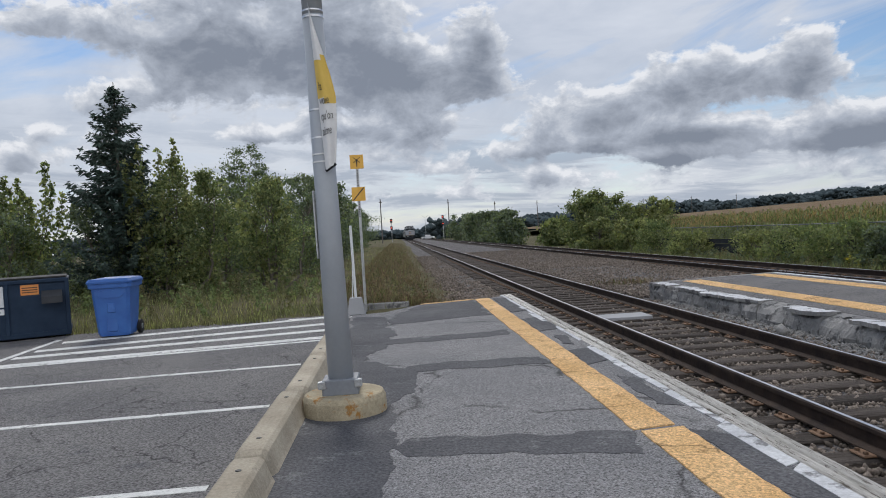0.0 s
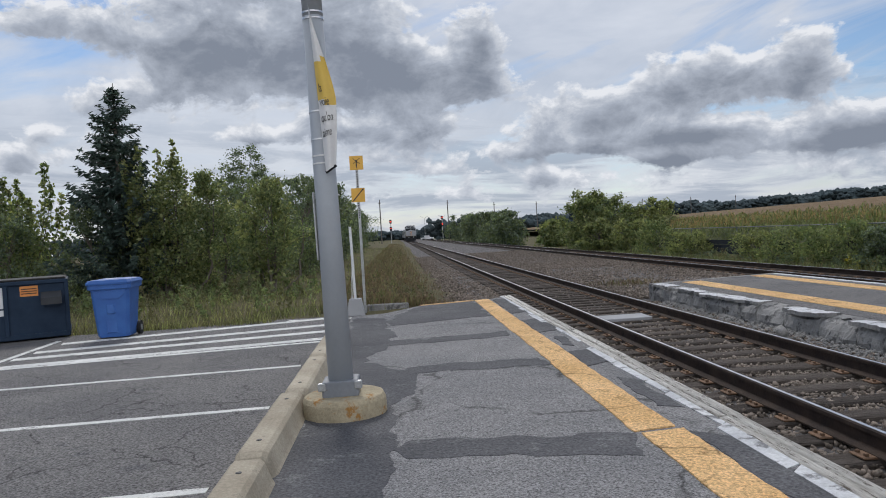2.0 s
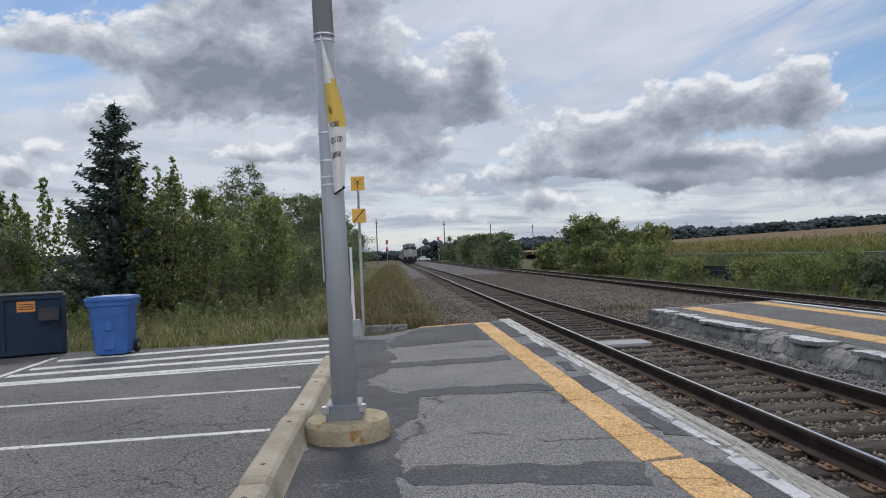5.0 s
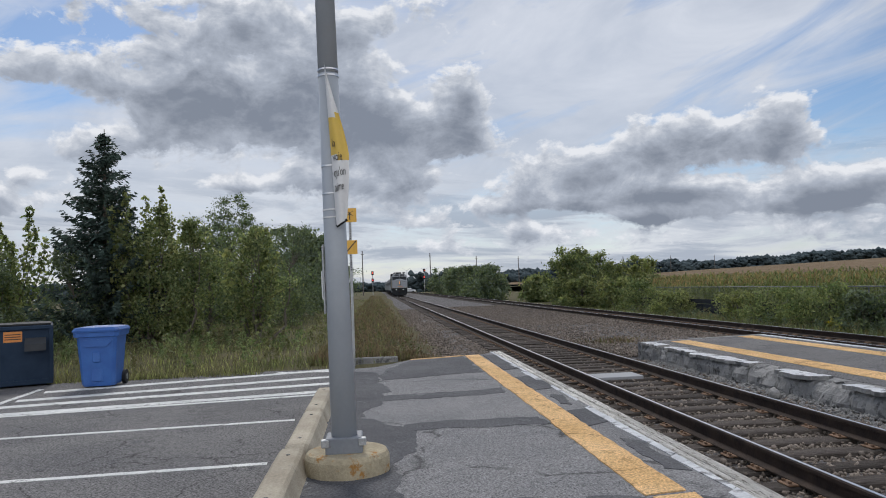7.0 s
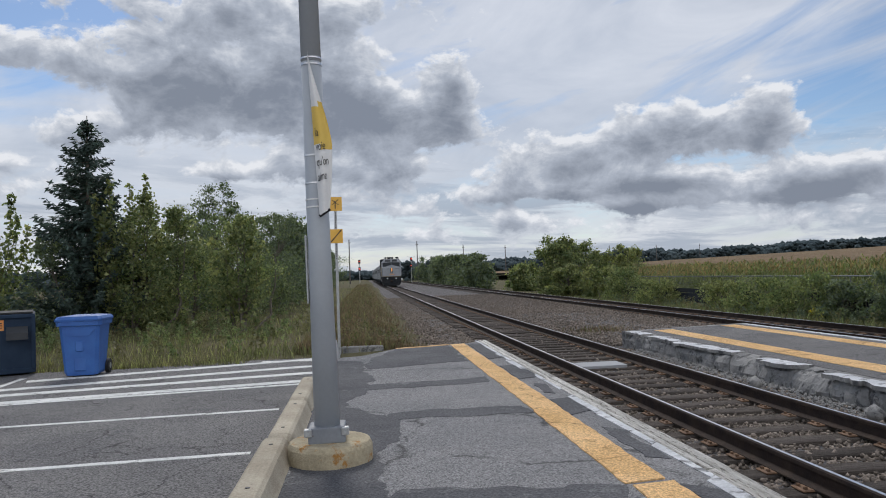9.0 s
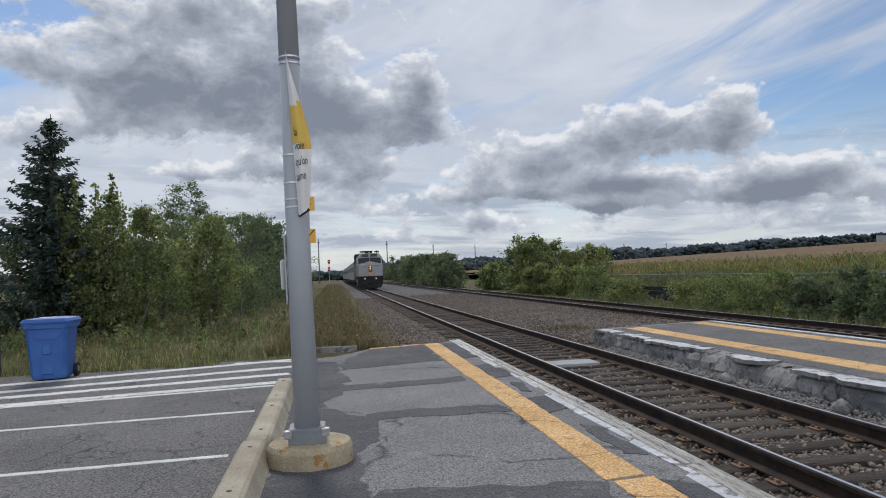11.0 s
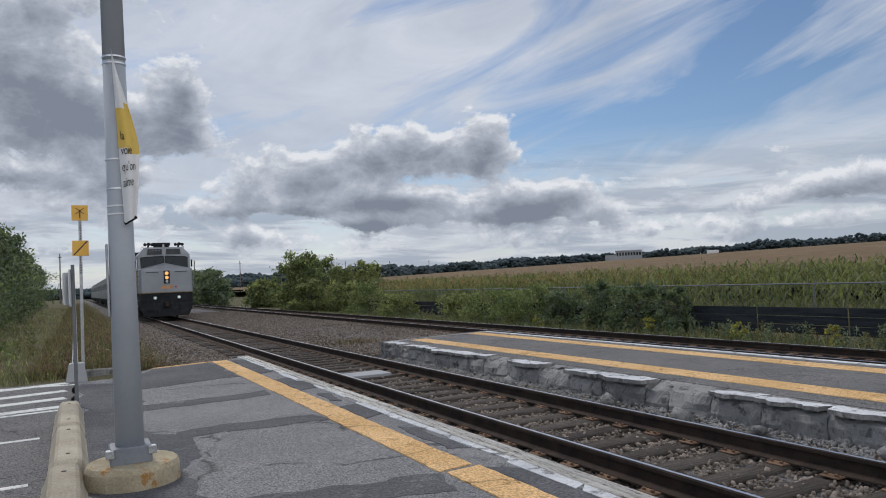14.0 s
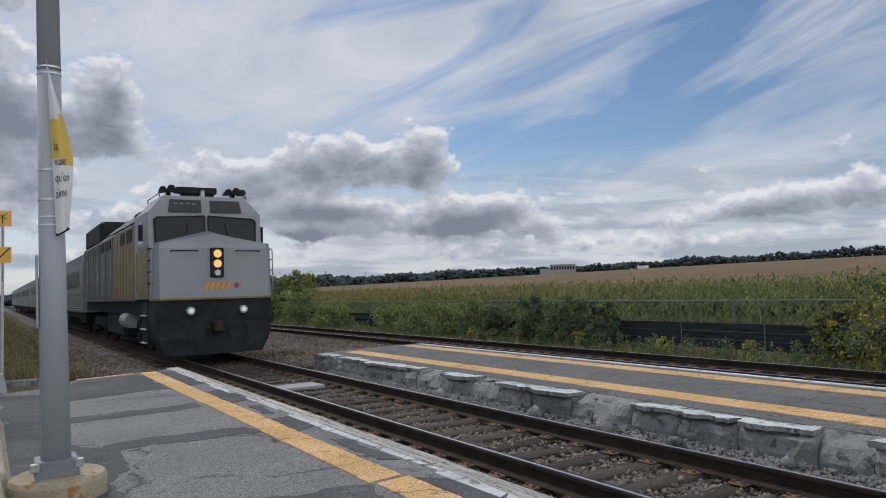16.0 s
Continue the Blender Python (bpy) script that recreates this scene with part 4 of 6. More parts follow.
def build_pole():
    lp = thing("lamp_pole", "grey painted steel pole bolted to a round base", "pole", at=pose(POLE_X, POLE_Y, PZ + .16, 0, -0.9, 0))
    m = Mesh()
    m.tube((0, 0, .08), (0, 0, 3.0), .101, .080, 40).tube((0, 0, 3.0), (0, 0, 7.5), .080, .064, 40)
    part("shaft", m, POLE, lp, smooth=True)
    part("base_box", Mesh().box(-.142, .142, -.142, .142, 0, .125, .008), BASE_GREY, lp, "darker grey base casing")
    for dx in (-1, 1):
        part("base_lug", Mesh().box(dx * .142 - .03, dx * .142 + .03, -.155, -.09, .06, .12, .006), STEEL, lp)
    for z in (3.03, 2.98, 2.25, 2.03, 1.90, 1.84):
        m = Mesh()
        r = .1015 - .007 * z + .004
        m.tube((0, 0, z - .006), (0, 0, z + .006), r, r, 32)
        part("strap", m, BRIGHT if z > 1.9 else BANNERW, lp, "thin steel strap")
    m = Mesh().box(-.112, -.096, -.03, .03, 1.08, 1.62, .004)
    part("conduit", m, STEEL, lp)
    d = solid("pole_footing", Mesh(), DISC, "round rust-stained concrete footing", "footing", at=pose(POLE_X + .015, POLE_Y + .03, PZ))
    m = Mesh()
    n = 40
    rings = []
    for z, r in ((-.1, .335), (.02, .335), (.12, .332), (.155, .315), (.165, .29)):
        rings.append([((r + .008 * wobble(i, z, 1.7)) * math.cos(2 * math.pi * i / n), (r + .008 * wobble(i, z, 1.7)) * math.sin(2 * math.pi * i / n), z) for i in range(n)])
    m.loft(rings)
    d.data = m.data("pole_footing", DISC)


build_pole()


def text_mesh(body, size, depth=0.0015):
    c = bpy.data.curves.new("lettering", "FONT")
    c.body, c.size, c.extrude = body, size, depth
    c.align_x = "LEFT"
    ob = bpy.data.objects.new("lettering", c)
    scene.collection.objects.link(ob)
    me = bpy.data.meshes.new_from_object(ob.evaluated_get(bpy.context.evaluated_depsgraph_get()))
    bpy.data.objects.remove(ob)
    return me


def build_banner():
    """A vinyl panel strapped by one edge to the pole; it bows out in the middle and curls in at the corners."""
    b = thing("banner", "bowed yellow and white vinyl banner strapped to a pole", "banner")
    z0, z1, deep = 2.12, 3.44, .50

    def at(s, t, out=0.0):
        t1 = max(0.0, min(1.0, t))
        w = (1.0 if t1 < .42 else 1 - .93 * ((t1 - .42) / .58) ** 1.15) * (1 - .18 * (1 - t1) ** 3)
        x = POLE_X - .015 * (z0 + (z1 - z0) * t1) - .02 + .045 * (1 - t1) + w * s * (.10 + .045 * math.sin(math.pi * t1))
        y = POLE_Y - .118 + .022 * t1 - .05 * w * math.sin(math.pi * min(1, 1.15 * s)) - .02 * s
        return (x - .3 * out, y - out, z0 + (z1 - z0) * t + .05 * s * (1 - 2 * t))
    rows, cols = 26, 8
    m = Mesh()
    for out, flip in ((.002, False), (-.002, True)):
        o = len(m.v)
        m.v += [at(i / cols, j / rows, out) for j in range(rows + 1) for i in range(cols + 1)]
        for j in range(rows):
            for i in range(cols):
                q = (o + j * (cols + 1) + i, o + j * (cols + 1) + i + 1, o + (j + 1) * (cols + 1) + i + 1, o + (j + 1) * (cols + 1) + i)
                m.f.append(q if flip else q[::-1])
                m.mi.append(1 if .34 + .06 * (1 - i / cols) < j / rows < .62 + .06 * i / cols else 0)
    part("panel", m, [BANNERW, BANNERY], b, smooth=True)
    part("bottom_bar", Mesh().tube(at(0, 0), at(1, 0), .012, .012, 8), LOCO_BLACK, b)
    for word, s0, t0 in (("la", .12, .47), ("voie", .10, .385), ("qu'on", .10, .29), ("aime", .10, .20)):
        me = text_mesh(word, .16, 0.0)
        for v in me.vertices:
            v.co = at(s0 + v.co.x / deep, t0 + .62 * v.co.y / (z1 - z0), .006)
        me.materials.clear()
        me.materials.append(INK)
        part("lettering", me, None, b)


build_banner()


def build_sign_post():
    sp = thing("sign_post", "perforated steel post with two yellow railway signs", "sign post", at=pose(-4.86, 14.5, 0))
    part("post", Mesh().box(-.028, .028, -.028, .028, -.2, 3.1, .004), STEEL, sp)
    m = Mesh()
    for k in range(22):
        m.box(-.010, .010, -.0295, -.026, 2.02 + .05 * k, 2.045 + .05 * k)
    part("perforation", m, INK, sp, kind="stuff")
    for name, z in (("sign_plate", 3.17), ("sign_plate", 2.50)):
        p = part(name, Mesh().box(-.14, .14, -.042, -.032, z - .145, z + .145, .004), SIGNY, sp, "yellow square sign with black symbol")
        s = Mesh()
        if z > 3:
            s.loft([[(-.08 + o, y, z - .02) for o, y in ((0, -.0445), (.02, -.0445), (.02, -.041), (0, -.041))], [(.06 + o, y, z + .09) for o, y in ((0, -.0445), (.02, -.0445), (.02, -.041), (0, -.041))]])
            s.loft([[(.06 + o, y, z - .02) for o, y in ((0, -.0455), (.02, -.0455), (.02, -.041), (0, -.041))], [(-.08 + o, y, z + .09) for o, y in ((0, -.0455), (.02, -.0455), (.02, -.041), (0, -.041))]])
            s.box(-.01, .01, -.0465, -.041, z - .10, z + .06)
        else:
            s.loft([[(-.13 + o, y, z - .13) for o, y in ((0, -.0445), (.03, -.0445), (.03, -.041), (0, -.041))], [(.10 + o, y, z + .13) for o, y in ((0, -.0445), (.03, -.0445), (.03, -.041), (0, -.041))]])
        part("symbol", s, INK, p)
    b = thing("marker_block", "pale concrete block holding a thin white tube", "marker", at=pose(-4.97, 13.15, LZ))
    m = Mesh()
    m.loft([[(-.17, -.16, -.1), (.17, -.16, -.1), (.17, .16, -.1), (-.17, .16, -.1)], [(-.165, -.15, .02), (.165, -.15, .02), (.165, .15, .02), (-.165, .15, .02)], [(-.115, -.11, .30), (.115, -.11, .30), (.115, .11, .30), (-.115, .11, .30)], [(-.10, -.095, .31), (.10, -.095, .31), (.10, .095, .31), (-.10, .095, .31)]])
    part("block", m, WALLPALE, b)
    m = Mesh().tube((0, 0, .3), (-.02, 0, 1.68), .026, .026, 10)
    part("tube", m, PAPER, b)
    m = Mesh().path([(-.06, -.02, .30), (-.04, -.02, .7), (-.01, -.02, 1.1), (-.015, -.02, 1.3)], .008, 6)
    part("cord", m, PAPER, b)
    t = solid("timber_block", Mesh().box(-.45, .45, -.10, .10, -.1, .12, .015), CONCRETE, "grey weathered concrete sleeper lying in grass", "block", at=pose(-4.4, 14.75, .06, 0, 0, -6))


build_sign_post()


def build_parking_sign():
    ps = thing("parking_sign", "white parking sign on a thin steel post beside the kerb", "sign", at=pose(-4.97, 9.75, LZ, 0, -.6, 0))
    m = Mesh()
    m.loft([[(-.022, -.012, z), (-.016, -.018, z), (.016, -.018, z), (.022, -.012, z), (.022, .012, z), (.014, .012, z), (.010, -.008, z), (-.010, -.008, z), (-.014, .012, z), (-.022, .012, z)] for z in (-.2, 1.86)])
    part("post", m, FENCE_STEEL, ps)
    for turn, z0, z1, w in ((82, 1.32, 1.80, .15), (64, 1.34, 1.76, .15)):
        c, d = math.cos(radians(turn)), math.sin(radians(turn))
        n = Vector((d, -c, 0)) * .004
        off = -.03 if turn > 70 else -.055
        m = Mesh()
        rim = [(-w, z0 + .03), (-w + .03, z0), (w - .03, z0), (w, z0 + .03), (w, z1 - .03), (w - .03, z1), (-w + .03, z1), (-w, z1 - .03)]
        m.loft([[(off + a * c + o * n.x, a * d + o * n.y, z) for a, z in rim] for o in (-1, 1)])
        p = part("sign_plate", m, PAPER, ps, "white sheet-metal sign plate")
        part("bolt", Mesh().tube((off - .012, 0, (z0 + z1) / 2), (off + .03, 0, (z0 + z1) / 2), .008, .008, 8), STEEL, p)


build_parking_sign()


def build_bin():
    b = thing("wheeled_bin", "blue plastic wheeled recycling bin with closed lid", "bin", at=pose(-9.0, 12.1, LZ, 0, 0, 4))
    m = Mesh()

    def ring(w, d, z, o=0):
        k = .05
        return [(-w + k, -d + o, z), (w - k, -d + o, z), (w, -d + k + o, z), (w, d - k, z), (w - k, d, z), (-w + k, d, z), (-w, d - k, z), (-w, -d + k + o, z)]
    m.loft([ring(.24, .25, .03), ring(.26, .27, .08), ring(.31, .33, .78), ring(.315, .335, .84), ring(.35, .37, .85), ring(.355, .375, .92), ring(.34, .36, .925)])
    part("body", m, BLUE, b)
    m = Mesh()
    m.loft([ring(.365, .39, .925), ring(.37, .395, .955), ring(.34, .36, 1.0), ring(.22, .24, 1.015)])
    part("lid", m, BLUE, b, "blue lid")
    part("lid_label", Mesh().box(-.12, .12, -.2, -.08, 1.005, 1.018), PAPER, b)
    m = Mesh().box(-.07, .07, -.325, -.25, .42, .60, .02)
    m.box(-.10, .10, -.29, -.24, .10, .42, .02)
    part("front_panel", m, BLUE, b)
    m = Mesh()
    m.loft([[(-.26, -.34, .80), (.26, -.34, .80), (.26, -.30, .80), (-.26, -.30, .80)], [(-.16, -.335, .68), (.16, -.335, .68), (.16, -.28, .68), (-.16, -.28, .68)]])
    part("grab_lip", m, BLUE, b)
    for s in (-1, 1):
        m = Mesh().tube((s * .26, .27, .12), (s * .32, .27, .12), .12, .12, 24)
        w = part("wheel", m, RUBBER, b, "black rubber wheel")
        part("hub", Mesh().tube((s * .26, .27, .12), (s * .326, .27, .12), .05, .05, 14), STEEL, w)
    part("handle", Mesh().tube((-.26, .42, .96), (.26, .42, .96), .018, .018, 10), BLUE, b)


build_bin()


def build_dumpster():
    d = thing("dumpster", "dark navy steel dumpster with stickers", "dumpster", at=pose(-10.05, 12.62, LZ, 0, 0, 23))
    m = Mesh()
    m.extrude_y([(-1.85, .08), (-.02, .08), (-.02, 1.0), (-1.85, 1.0)], 0, 1.35)
    part("body", m, NAVY, d)
    part("top_rim", Mesh().box(-1.9, .03, -.04, 1.4, .98, 1.05, .012), NAVY, d)
    part("lid", Mesh().box(-1.87, .0, .0, 1.36, 1.05, 1.085, .01), RUBBER, d, "black plastic lid")
    part("base_rail", Mesh().box(-1.9, .03, -.02, 1.38, .03, .12, .012), NAVY, d)
    for x in (-1.86, -.94, .0):
        part("rib", Mesh().box(x - .035, x + .035, -.035, .02, .1, 1.0, .008), NAVY, d)
    m = Mesh()
    m.loft([[(-.40, -.20, .62), (-.08, -.20, .62), (-.08, .0, .62), (-.40, .0, .62)], [(-.40, -.20, .74), (-.08, -.20, .74), (-.08, .0, .84), (-.40, .0, .84)]])
    part("fork_pocket", m, BOARD_DARK, d)
    part("sticker", Mesh().box(-.72, -.44, -.006, .0, .78, .96), ORANGE, d, "orange warning sticker")
    p = part("notice", Mesh().box(-1.5, -.98, -.006, .0, .60, .96), PAPER, d, "white company notice")
    m = Mesh()
    for k in range(4):
        m.box(-1.42, -1.06 - .05 * (k % 2), -.009, -.005, .68 + .06 * k, .70 + .06 * k)
    part("print", m, INK, p)
    p = part("notice", Mesh().box(-1.5, -.98, -.006, .0, .47, .57), PAPER, d, "white notice strip")
    part("print", Mesh().box(-1.44, -1.04, -.009, -.005, .50, .54), INK, p)
    m = Mesh()
    for k in range(3):
        m.box(-.70, -.46, -.009, -.005, .82 + .04 * k, .835 + .04 * k)
    part("print", m, INK, d)


build_dumpster()
solid("crossing_slab", Mesh().box(-.70, .42, 12.15, 12.75, -.19, -.13, .008), WALLPALE, "pale board lying between the rails", "board")


# ---- plants ----
def build_left_trees():
    spruce(pose(-13.55, 25.0, 0), 7.45, 2.35, 3)
    shoot_tree("sparse green thicket of upright leafy shoots", 6.0, 2.2, 20, 5, pose(-18.0, 26.5, 0), [LEAF, LEAF_LIGHT], .15)
    shoot_tree("light green thicket of upright leafy shoots", 6.3, 1.3, 14, 6, pose(-12.0, 24.3, 0), [LEAF_LIGHT, LEAF], .135)
    shoot_tree("light green thicket of upright leafy shoots", 4.4, 1.0, 9, 7, pose(-8.5, 24.0, 0), [LEAF_LIGHT, LEAF])
    spec = [  # x, y, height, radius, base, leaves, kind
        (-11.6, 24.6, 4.6, 1.6, .3, 9000, "light"), (-12.4, 26.5, 4.3, 1.4, .2, 7000, "mid"), (-10.7, 25.0, 4.2, 1.5, .2, 7000, "light"),
        (-10.9, 33.0, 6.0, 2.0, .6, 9000, "dark"), (-8.3, 23.7, 3.9, 1.25, .9, 5200, "light"), (-9.3, 27.5, 4.3, 1.5, .5, 6000, "mid"),
        (-18.6, 27.5, 2.9, 1.6, .2, 4600, "mid"), (-17.0, 24.2, 3.0, 1.5, .1, 5200, "dark"), (-19.5, 23.2, 2.5, 1.5, .1, 5200, "mid"), (-14.4, 24.5, 3.1, 1.4, .1, 6000, "dark"),
        (-8.8, 38.0, 5.0, 2.0, .3, 7000, "dark"), (-9.6, 45.0, 5.4, 2.4, .3, 7000, "dark"), (-9.0, 54.0, 5.6, 2.4, .2, 6000, "dark"), (-11.0, 64.0, 6.0, 2.6, .2, 6000, "dark"),
        (-8.6, 33.0, 2.2, 1.2, .1, 4000, "mid"), (-10, 78.0, 6.0, 3.0, .2, 5000, "dark"), (-11, 95.0, 6.5, 3.2, .2, 5000, "dark"), (-10, 118.0, 6.2, 3.2, .2, 5000, "dark"),
        (-13.5, 40.0, 5.5, 2.2, .2, 6000, "dark"), (-22, 30.0, 4.5, 2.2, .2, 6000, "mid"), (-25, 27.0, 4.0, 2.4, .1, 6000, "dark"), (-12.8, 150, 7, 3.5, .2, 4000, "dark"),
    ]
    looks = {"light": ([LEAF, LEAF_LIGHT], "slender light green young tree in rough grass"), "mid": ([LEAF, LEAF_DARK], "bushy green young tree in rough grass"),
             "dark": ([LEAF_DARK, LEAF], "dense dark green tree beside the line")}
    for k, (x, y, h, r, base, n, kind) in enumerate(spec):
        mats, label = looks[kind]
        broad_tree(label, mats, h, r, base, n, .105 if y < 40 else .24, 20 + k, pose(x, y, -.02), .02 + .007 * h, clusters=70 if kind != "light" else 80, pointed=.95 if kind == "light" else .6, spread=.24, stems=3 if kind == "light" else 1)


build_left_trees()


def build_right_trees():
    spec = [(11.2, 57, 4.9, 2.1, .1, 9000, 0), (12.8, 60, 4.6, 2.0, .1, 8000, 1), (15.5, 63, 4.6, 2.2, .1, 8000, 0), (18.6, 62, 4.3, 2.0, .2, 7000, 2), (11.0, 53, 2.6, 1.4, 0, 5000, 2),
            (12.6, 50, 2.4, 1.4, 0, 5000, 2), (14.8, 52, 2.3, 1.5, 0, 4500, 0), (10.6, 95, 4.6, 2.6, 0, 5000, 1), (11.5, 105, 5.0, 3.0, 0, 5000, 1), (12, 120, 5.5, 3.2, 0, 5000, 1), (11.5, 138, 5.5, 3.4, 0, 5000, 1),
            (13, 160, 6, 3.8, 0, 4500, 1), (12, 185, 6.5, 4, 0, 4000, 1), (15, 86, 3.0, 2.2, 0, 4000, 0)]
    sets = [[LEAF, LEAF_LIGHT], [LEAF_DARK, LEAF], [LEAF_LIGHT, LEAF]]
    for k, (x, y, h, r, base, n, s) in enumerate(spec):
        broad_tree(["rounded green tree beside the far track", "dark green tree beside the line", "light green bushy tree beside the far track"][s], sets[s], h, r, base, n, .22 if y < 80 else .4, 80 + k, pose(x, y, -.7), .1, clusters=60, pointed=.45, spread=.26)


build_right_trees()


def build_fence():
    f = thing("fence", "wire fence with a steel top rail and dark boards below", "fence", at=pose(14.0, 0, 0))
    part("top_rail", Mesh().tube((0, -12, 1.03), (0, 62, 1.03), .024, .024, 8), FENCE_STEEL, f)
    for k in range(13):
        part("post", Mesh().tube((0, -11 + 6 * k, -.9), (0, -11 + 6 * k, 1.04), .026, .026, 8), FENCE_STEEL, f)
    rng = random.Random(2)
    for k in range(25):
        y0 = -12 + 3 * k
        for j in range(3):
            z = -.42 + .26 * j
            part("board", Mesh().box(-.05, -.012, y0 + .03, y0 + 2.97, z + rng.uniform(-.01, .01), z + .245, .006), FENCE_DARK, f)
    m = Mesh()
    for k in range(560):
        y = -12 + 74 * k / 560
        m.box(-.002, .002, y, y + .004, .3, 1.02)
    for k in range(8):
        m.box(-.002, .002, -12, 62, .32 + .09 * k, .324 + .09 * k)
    part("wire_mesh", m, FENCE_STEEL, f, kind="stuff")


build_fence()


def build_bushes():
    spec = [(13.2, 26.5, 1.75, 1.5, 0), (13.3, 24.3, 1.5, 1.1, 1), (13.4, 22.0, 2.0, .9, 1), (13.3, 29.5, 1.6, 1.5, 0), (13.4, 19.8, 1.8, 1.1, 1), (13.4, 17.9, 1.7, .7, 1), (13.2, 33, 1.5, 1.3, 2), (13, 41, 1.5, 1.4, 2), (12.8, 46, 2.0, 1.6, 0),
            (13.2, 8.0, 2.3, 1.5, 3), (13.1, 6.2, 2.2, 1.5, 1), (13.0, 4.0, 2.0, 1.5, 1), (13.2, 1.5, 2.0, 1.5, 1), (13.4, 9.6, 1.6, .7, 3)]
    sets = [[LEAF, LEAF_LIGHT], [LEAF_DARK, LEAF], [LEAF_LIGHT, LEAF], [LEAF_DARK, LEAF_GOLD]]
    for k, (x, y, h, r, s) in enumerate(spec):
        broad_tree(["green leafy bush grown through the fence", "dark green bush grown through the fence", "light green bush at the fence", "bush with yellow leaves at the fence"][s], sets[s], h, r, .0, 5200, .12, 150 + k, pose(x, y, -.72), .025, clusters=46, pointed=.35, spread=.27, stems=3, group="bushes along the fence", category="bush", name="bush")
    for k, (x, y) in enumerate([(11.9, 17.6), (11.6, 7.6), (12, 24.2), (12.2, 14.2), (11.8, 11.0)]):
        broad_tree("small light green sapling beside the track", [LEAF_LIGHT, LEAF_GOLD], .75, .28, .05, 240, .11, 190 + k, pose(x, y, -.72), .012, clusters=16, group="saplings", category="sapling", name="sapling")


build_bushes()


def build_corn():
    """Rows of corn plants: stalk leaves that arch over, and tassels."""
    rng = np.random.default_rng(9)
    out, mi = [], []
    for row in range(17):
        x = 16.6 + .76 * row
        step = .26 if row < 14 else .42
        y = np.arange(-14 - row, 95 + 2.2 * row, step)
        y = y + rng.normal(0, .05, len(y))
        n = len(y)
        g = -.72 + .03 * max(0, x - 17)
        ht = rng.normal(1.95, .14, n) + .15 * np.sin(y * .21 + row * .5)
        bx = x + rng.normal(0, .06, n)
        for lf in range(7 if row < 6 else 4):
            f = (.25 + .68 * lf / 6) if row < 6 else (.62 + .34 * lf / 3)
            a = rng.uniform(0, 2 * np.pi, n)
            d = np.stack([np.cos(a), np.sin(a)], 1)
            w = np.stack([-np.sin(a), np.cos(a)], 1) * .034
            ln = rng.uniform(.3, .55, n)
            p0 = np.stack([bx, y, g + ht * f], 1)
            p1 = p0 + np.stack([d[:, 0] * ln * .55, d[:, 1] * ln * .55, rng.uniform(.12, .32, n)], 1)
            p2 = p0 + np.stack([d[:, 0] * ln, d[:, 1] * ln, rng.uniform(-.18, .14, n)], 1)
            wv = np.stack([w[:, 0], w[:, 1], 0 * a], 1)
            out.append(np.stack([p0 - wv * .5, p0 + wv * .5, p1 + wv, p1 - wv], 1)); mi.append(np.zeros(n, int))
            out.append(np.stack([p1 - wv, p1 + wv, p2 + wv * .1, p2 - wv * .1], 1)); mi.append(np.zeros(n, int))
        p0 = np.stack([bx, y, g + ht * .9], 1)
        s = np.array([.016, .012, 0])
        out.append(np.stack([p0 - s, p0 + s, p0 + s + [0.03, 0, .26], p0 - s + [0.02, 0, .26]], 1)); mi.append(np.ones(n, int))
        for tt in range(2):
            dx = rng.normal(0, .07, (n, 3)); dx[:, 2] = .22
            out.append(np.stack([p0 + [0, 0, .10] - s, p0 + [0, 0, .10] + s, p0 + [0, 0, .1] + dx + s, p0 + [0, 0, .1] + dx - s], 1)); mi.append(np.ones(n, int))
    tagged(new("corn_plants", quads("corn_plants", np.concatenate(out), [CORN, TASSEL], np.concatenate(mi))), "green corn plants with tassels in rows", "corn", kind="stuff")
    # the field's ripening tops further off, as one uneven canopy
    xs = [29 + 2.0 * i for i in range(36)] + [104, 112, 122, 135, 150, 170, 195, 225, 260, 300, 350, 400, 450]
    ys = [-120, -90, -70, -50, -40, -30, -22] + [-16 + 2.0 * i for i in range(80)] + [148, 155, 165, 178, 195, 215, 240, 270, 300]
    m = Mesh()
    nx = len(xs)
    m.v = [(x, y, -.72 + .03 * max(0, x - 17) + 1.75 + .16 * noise.noise(Vector((x * .9, y * .9, 0)))) for y in ys for x in xs]
    for j in range(len(ys) - 1):
        for i in range(nx - 1):
            m.f.append((j * nx + i, j * nx + i + 1, (j + 1) * nx + i + 1, (j + 1) * nx + i))
    m.mi = [0] * len(m.f)
    solid("corn_field", m, FIELD, "wide field of ripening brown corn", "corn field", kind="stuff")


build_corn()


